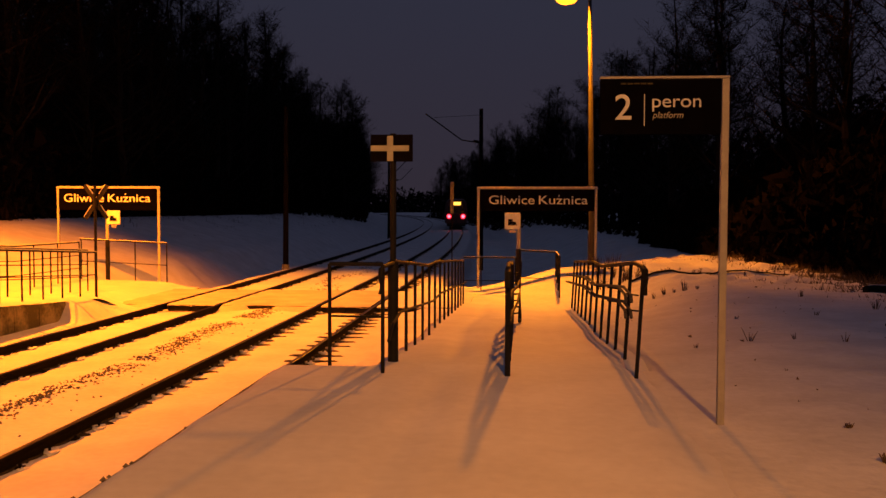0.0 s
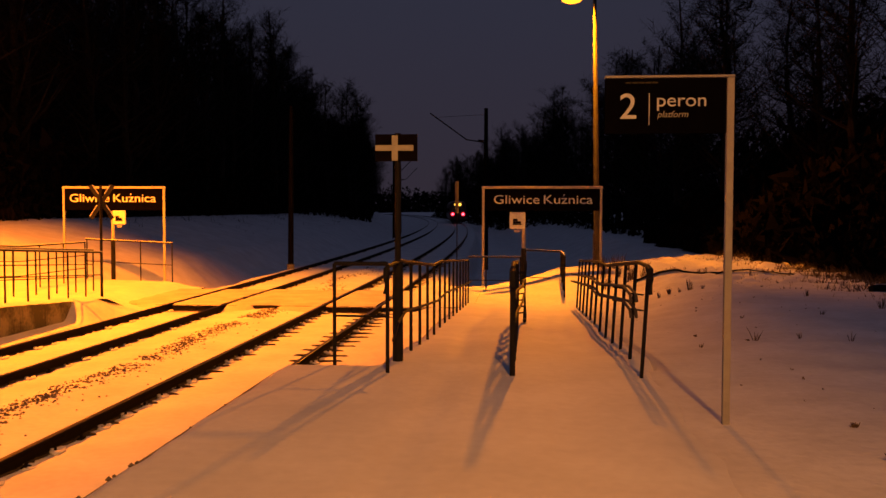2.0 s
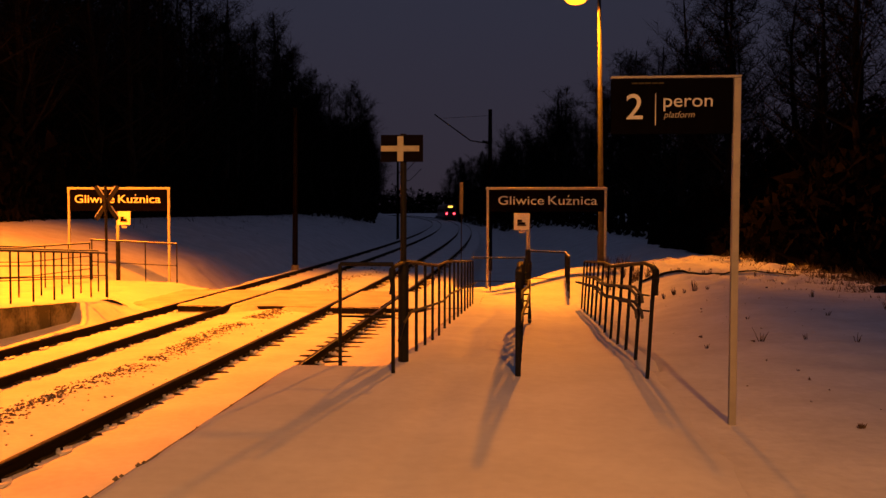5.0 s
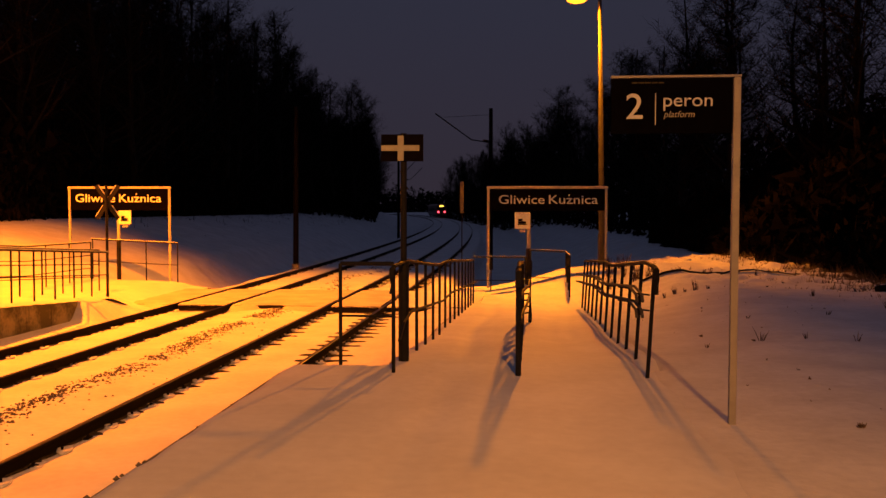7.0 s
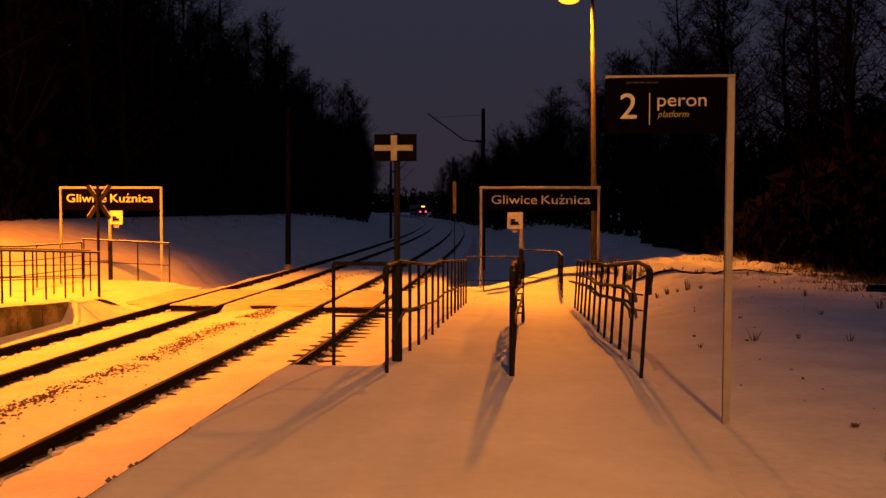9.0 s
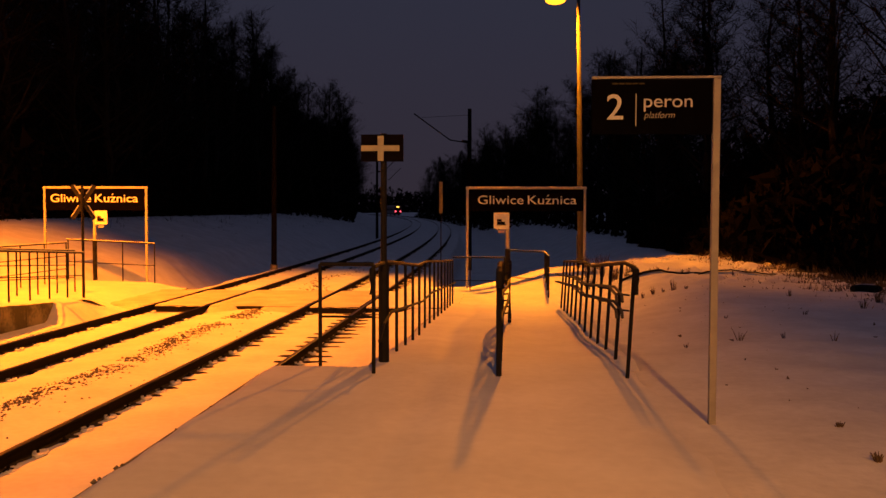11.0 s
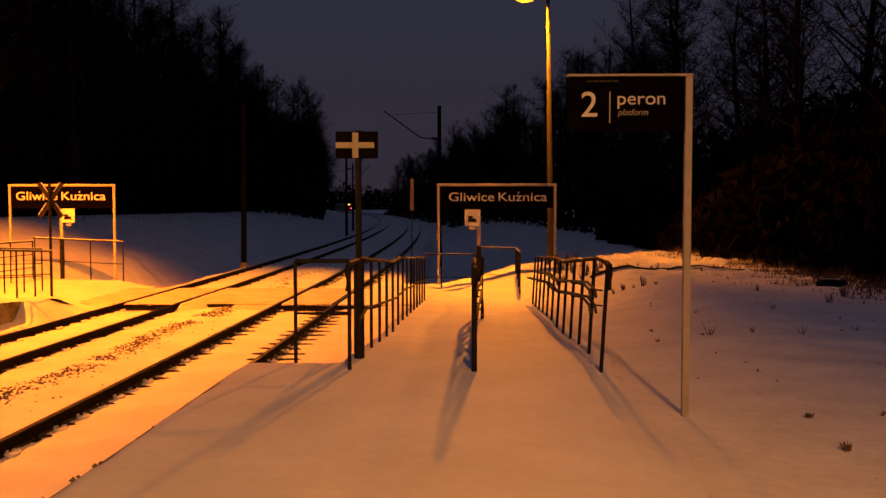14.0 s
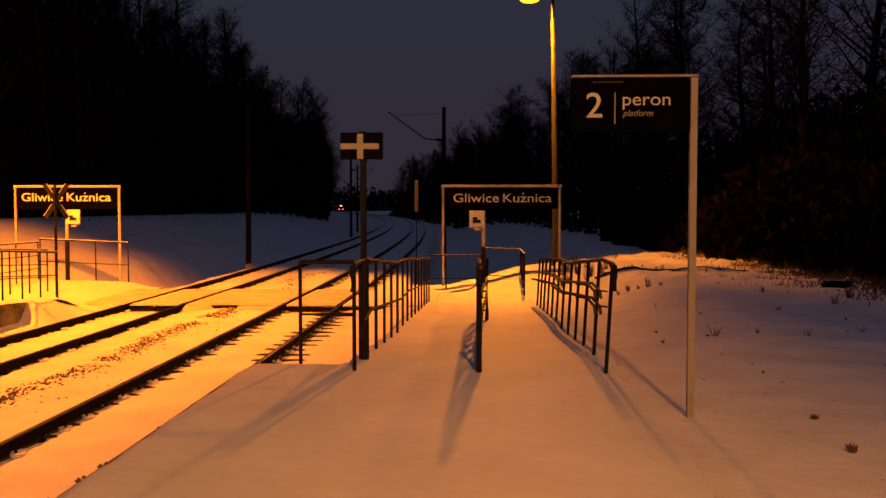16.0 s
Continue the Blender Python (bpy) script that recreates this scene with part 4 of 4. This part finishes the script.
for i in range(16):
    rng_t = random.Random(300 + i)
    tuft("weed_tuft", 2.3 + 1.6 * rng_t.random(), 27 + 3 * rng_t.random(), 0.3 + 0.3 * rng_t.random(), 22, 400 + i)
for i in range(26):
    rng_t = random.Random(600 + i)
    tuft("weed_tuft", 3.4 + 4.2 * rng_t.random(), 26.8 + 0.5 * rng_t.random(), 0.08 + 0.10 * rng_t.random(), 9, 700 + i)


# ------------------------------------------------------------------ trees
def tree_meshes(seed, height):
    """Bare winter tree: tapered trunk, limbs, and a crown of many thin twigs."""
    rng = random.Random(seed)
    wood, verts, faces = bmesh.new(), [], []
    lean = Vector((rng.uniform(-0.04, 0.04), rng.uniform(-0.04, 0.04), 1))
    spine = [lean * (height * k / 6) + Vector((rng.uniform(-0.2, 0.2), rng.uniform(-0.2, 0.2), 0)) * (k > 0) for k in range(7)]
    tube(wood, spine, [0.017 * height * (1 - 0.145 * k) + 0.01 for k in range(7)], 7)

    def twig(p, q, w):
        side = (q - p).cross(Vector((rng.uniform(-1, 1), rng.uniform(-1, 1), rng.uniform(-1, 1)))).normalized() * w
        n = len(verts)
        verts.extend([p + side, p - side, q])
        faces.append((n, n + 1, n + 2))
    for i in range(34):
        k = 0.16 + 0.80 * (i / 34) ** 0.9
        s = min(int(k * 6), 5)
        p = spine[s].lerp(spine[s + 1], k * 6 - s)
        a, length = rng.random() * 6.28, height * (0.30 * (1.08 - k) + 0.06) * rng.uniform(0.7, 1.25)
        up = rng.uniform(0.45, 1.25)
        q = p + Vector((math.cos(a), math.sin(a), up)).normalized() * length
        m = p.lerp(q, 0.5) + Vector((0, 0, -0.05 * length))
        tube(wood, [p, m, q], [0.006 * height * (1.15 - k), 0.0035 * height * (1.15 - k), 0.004], 4)
        for _ in range(20):
            t = rng.uniform(0.15, 1.0)
            b = p.lerp(m, t * 2) if t < 0.5 else m.lerp(q, t * 2 - 1)
            d = Vector((rng.uniform(-1, 1), rng.uniform(-1, 1), rng.uniform(-0.1, 1.3))).normalized()
            e = b + d * length * rng.uniform(0.22, 0.5)
            twig(b, e, 0.018)
            for _ in range(3):
                c = b.lerp(e, rng.uniform(0.3, 0.9))
                twig(c, c + Vector((rng.uniform(-1, 1), rng.uniform(-1, 1), rng.uniform(-0.3, 1))).normalized() * rng.uniform(0.35, 1.0), 0.011)
    crown = bpy.data.meshes.new("crown")
    crown.from_pydata(verts, [], faces)
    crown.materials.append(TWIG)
    return mesh_of(wood, "trunk", BARK), crown


TREES = [(h, *tree_meshes(70 + i, h)) for i, h in enumerate((13.0, 15.0, 17.0, 14.0, 18.5, 11.0))]


CLEARING = -0.157  # the wood stays behind this line, which keeps the curve of the track open


def plant_tree(x, y, height, rng):
    h, trunk, crown = rng.choice(TREES)
    base = thing("bare_tree", "bare dark winter tree at the edge of the wood", "tree", x, y, float(ground_z(x, y)) - 0.1, rng.uniform(0, 360), group="trees of the wood")
    base.scale = (height / h * rng.uniform(0.9, 1.2),) * 2 + (height / h,)
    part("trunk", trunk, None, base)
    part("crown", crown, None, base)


def woods():
    rng = random.Random(9)
    # left wood follows the curve of the line
    y = 34.0
    while y < 330:
        step = 3.2 + y * 0.02
        for row in range(4 if y < 160 else 3):
            u = -24.5 + 7.2 * min(max((y - 90) / 60, 0), 1) - row * 5.5 - rng.uniform(0, 3.0)
            u = min(u, CLEARING * y - float(bend(y)) - 3.2 - row * 2)
            plant_tree(u + float(bend(y)), y + rng.uniform(-2, 2), (rng.uniform(13.5, 19) + 0.8 * row) * float(np.interp(y, (45, 65, 105, 140), (1.0, 1.2, 1.2, 1.04))), rng)
        y += step
    # right wood
    y = 24.0
    while y < 330:
        edge = 11.0 - 1.5 * min(max((y - 60) / 70, 0), 1) - 6.0 * min(max((y - 110) / 50, 0), 1)
        for row in range(2 if y < 85 else 3):
            u = edge + row * 4.5 + rng.uniform(0, 3.5)
            plant_tree(u + float(bend(y)), y + rng.uniform(-2, 2), rng.uniform(12, 17) * (1.0 if y < 90 else 1.15), rng)
        y += (5.6 if y < 85 else 3.8) + y * 0.022


woods()


def thicket():
    """Dense undergrowth between the trees."""
    rng = np.random.RandomState(12)
    n = 200000
    y = 15 + 330 * rng.rand(n) ** 1.6
    left = rng.rand(n) < 0.55
    edge = 8.9 + 0.1 * np.clip((y - 25) / 20, 0, 1) - 1.0 * np.clip((y - 60) / 70, 0, 1) + 0.5 * waves(y, y * 0.3, 6.0, 47) - 5.5 * np.clip((y - 110) / 50, 0, 1)
    near_side = np.minimum(-23.5 + 8.0 * np.clip((y - 90) / 60, 0, 1), CLEARING * y - bend(y) - 1.2)
    u = np.where(left, near_side - 22 * rng.rand(n), edge + 22 * rng.rand(n))
    y = np.where(left, np.maximum(y, 32), y)
    rim = np.arange(n) < 45000
    hedge = (np.arange(n) >= 45000) & (np.arange(n) < 100000)
    left = left | hedge
    y = np.where(hedge, 32 + 110 * rng.rand(n) ** 1.3, y)
    u = np.where(hedge, -24.0 - 9 * rng.rand(n), u)
    y = np.where(rim, 12 + 45 * rng.rand(n), y)
    edge = np.where(rim, 8.3 + 0.9 * np.clip((32 - y) / 6, 0, 1) + 0.6 * waves(y, y * 0.3, 6.0, 47), edge)
    left = left & ~rim
    u = np.where(rim, edge + 9 * rng.rand(n) ** 1.3, u)
    x = u + bend(y)
    depth = np.where(left, np.maximum(near_side - u, 0), u - edge)
    top = 0.7 + np.minimum(depth, 10) * 0.75 + 1.2 * waves(x, y, 9, 41)
    z = ground_z(x, y) + np.maximum(top, 0.5) * rng.rand(n) ** 0.8
    size = 0.10 + 0.30 * rng.rand(n) + 0.0006 * y
    c = np.stack([x, y, z], -1)
    v = c[:, None, :] + rng.randn(n, 3, 3) * size[:, None, None] * np.array([0.55, 0.55, 0.8])
    me = bpy.data.meshes.new("undergrowth")
    me.from_pydata(v.reshape(-1, 3).tolist(), [], np.arange(n * 3).reshape(-1, 3).tolist())
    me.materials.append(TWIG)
    tagged(new("undergrowth", me), "dense dark undergrowth along the edge of the wood", "undergrowth", kind="stuff")
    # dark wood far behind
    m = 130000
    a = radians(-80) + radians(160) * rng.rand(m)
    r = 480 + 120 * rng.rand(m)
    x, y = np.sin(a) * r, np.cos(a) * r
    z = -2 + 17 * rng.rand(m) ** 1.25 * (0.72 + 0.28 * waves(x, y, 40, 44) + 0.2 * waves(x, y, 9, 45))
    v = np.stack([x, y, z], -1)[:, None, :] + rng.randn(m, 3, 3) * np.array([0.9, 0.9, 0.8])
    me = bpy.data.meshes.new("distant_wood")
    me.from_pydata(v.reshape(-1, 3).tolist(), [], np.arange(m * 3).reshape(-1, 3).tolist())
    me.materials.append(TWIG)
    tagged(new("distant_wood", me), "dark distant wood closing the view", "wood", kind="stuff")


thicket()


# ------------------------------------------------------------------ train
def build_train():
    """A railcar that leaves; its tail is at its origin, it extends along +y."""
    base = thing("train", "departing train with two red tail lights and an amber display", "train")
    bm = bmesh.new()
    profile = ((-1.35, 0.75), (-1.42, 1.2), (-1.42, 2.3), (-1.30, 3.3), (-0.95, 3.75), (0.95, 3.75), (1.30, 3.3), (1.42, 2.3), (1.42, 1.2), (1.35, 0.75))
    rings = []
    for y, k, up in ((0.0, 0.90, 0.0), (0.5, 1.0, 0.0), (42.0, 1.0, 0.0), (42.6, 0.9, 0.0)):
        rings.append([bm.verts.new((a * k, y, 0.75 + (b - 0.75) * (0.96 if k < 1 else 1))) for a, b in profile])
    n = len(profile)
    for r, s in zip(rings, rings[1:]):
        for k in range(n):
            bm.faces.new((r[k], r[(k + 1) % n], s[(k + 1) % n], s[k]))
    bm.faces.new(rings[0][::-1])
    bm.faces.new(rings[-1])
    bmesh.ops.recalc_face_normals(bm, faces=bm.faces[:])
    part("body", bm, TRAIN_PAINT, base)
    part("rear_window", boxed(-1.0, 1.0, -0.03, -0.005, 1.95, 2.85, 0.01), DARK_GLASS, base)
    part("display", boxed(-0.55, 0.55, -0.05, -0.01, 2.98, 3.36, 0.01), DISPLAY_GLOW, base, "lit amber destination display")
    part("underframe", boxed(-1.15, 1.15, 0.6, 41.8, 0.35, 0.74, 0.02), TRAIN_GREY, base)
    part("coupler", tubed([(0, 0.55, 0.98), (0, -0.45, 0.98)], 0.12, 8), TRAIN_GREY, base)
    for s in (-1, 1):
        # oversized lens disc; its red rim stands in for the glow around the light
        lamp = part("tail_light", tubed([(s * 0.86, 0.02, 1.58), (s * 0.86, -0.05, 1.58)], 0.34, 16), RED_LENS_HALO, base, "red tail light")
        part("bulb", tubed([(s * 0.86, -0.051, 1.58), (s * 0.86, -0.07, 1.58)], 0.21, 16), RED_CORE, lamp, "glowing core")
        for i in range(12):
            y = 2.2 + 3.2 * i
            part("side_window", boxed(s * 1.40, s * 1.435, y, y + 1.7, 1.75, 2.55, 0.01), DARK_GLASS, base)
    for y in (3.0, 5.4, 19.6, 22.6, 37.0, 39.4):
        bm = bmesh.new()
        for s in (-0.75, 0.75):
            tube(bm, [(s - 0.06, 0, 0.43), (s + 0.06, 0, 0.43)], 0.43, 20)
        tube(bm, [(-0.75, 0, 0.43), (0.75, 0, 0.43)], 0.08, 8)
        wheel = part("wheelset", bm, TRAIN_GREY, base)
        wheel.location.y = y
    return base


train = build_train()


def motions():
    """The train runs away along the curve."""
    rows = []
    for i in range(9):
        t = 2.0 * i
        y = 114.0 + 19.2 * t + 0.06 * t * t
        dx = -max(y - BEND_Y, 0) / BEND_R
        rows.append((t, pose(AXIS + float(bend(y)), y, RAIL_Z, 0, 0, -math.degrees(math.atan(dx)))))
    walk(train, rows)


motions()
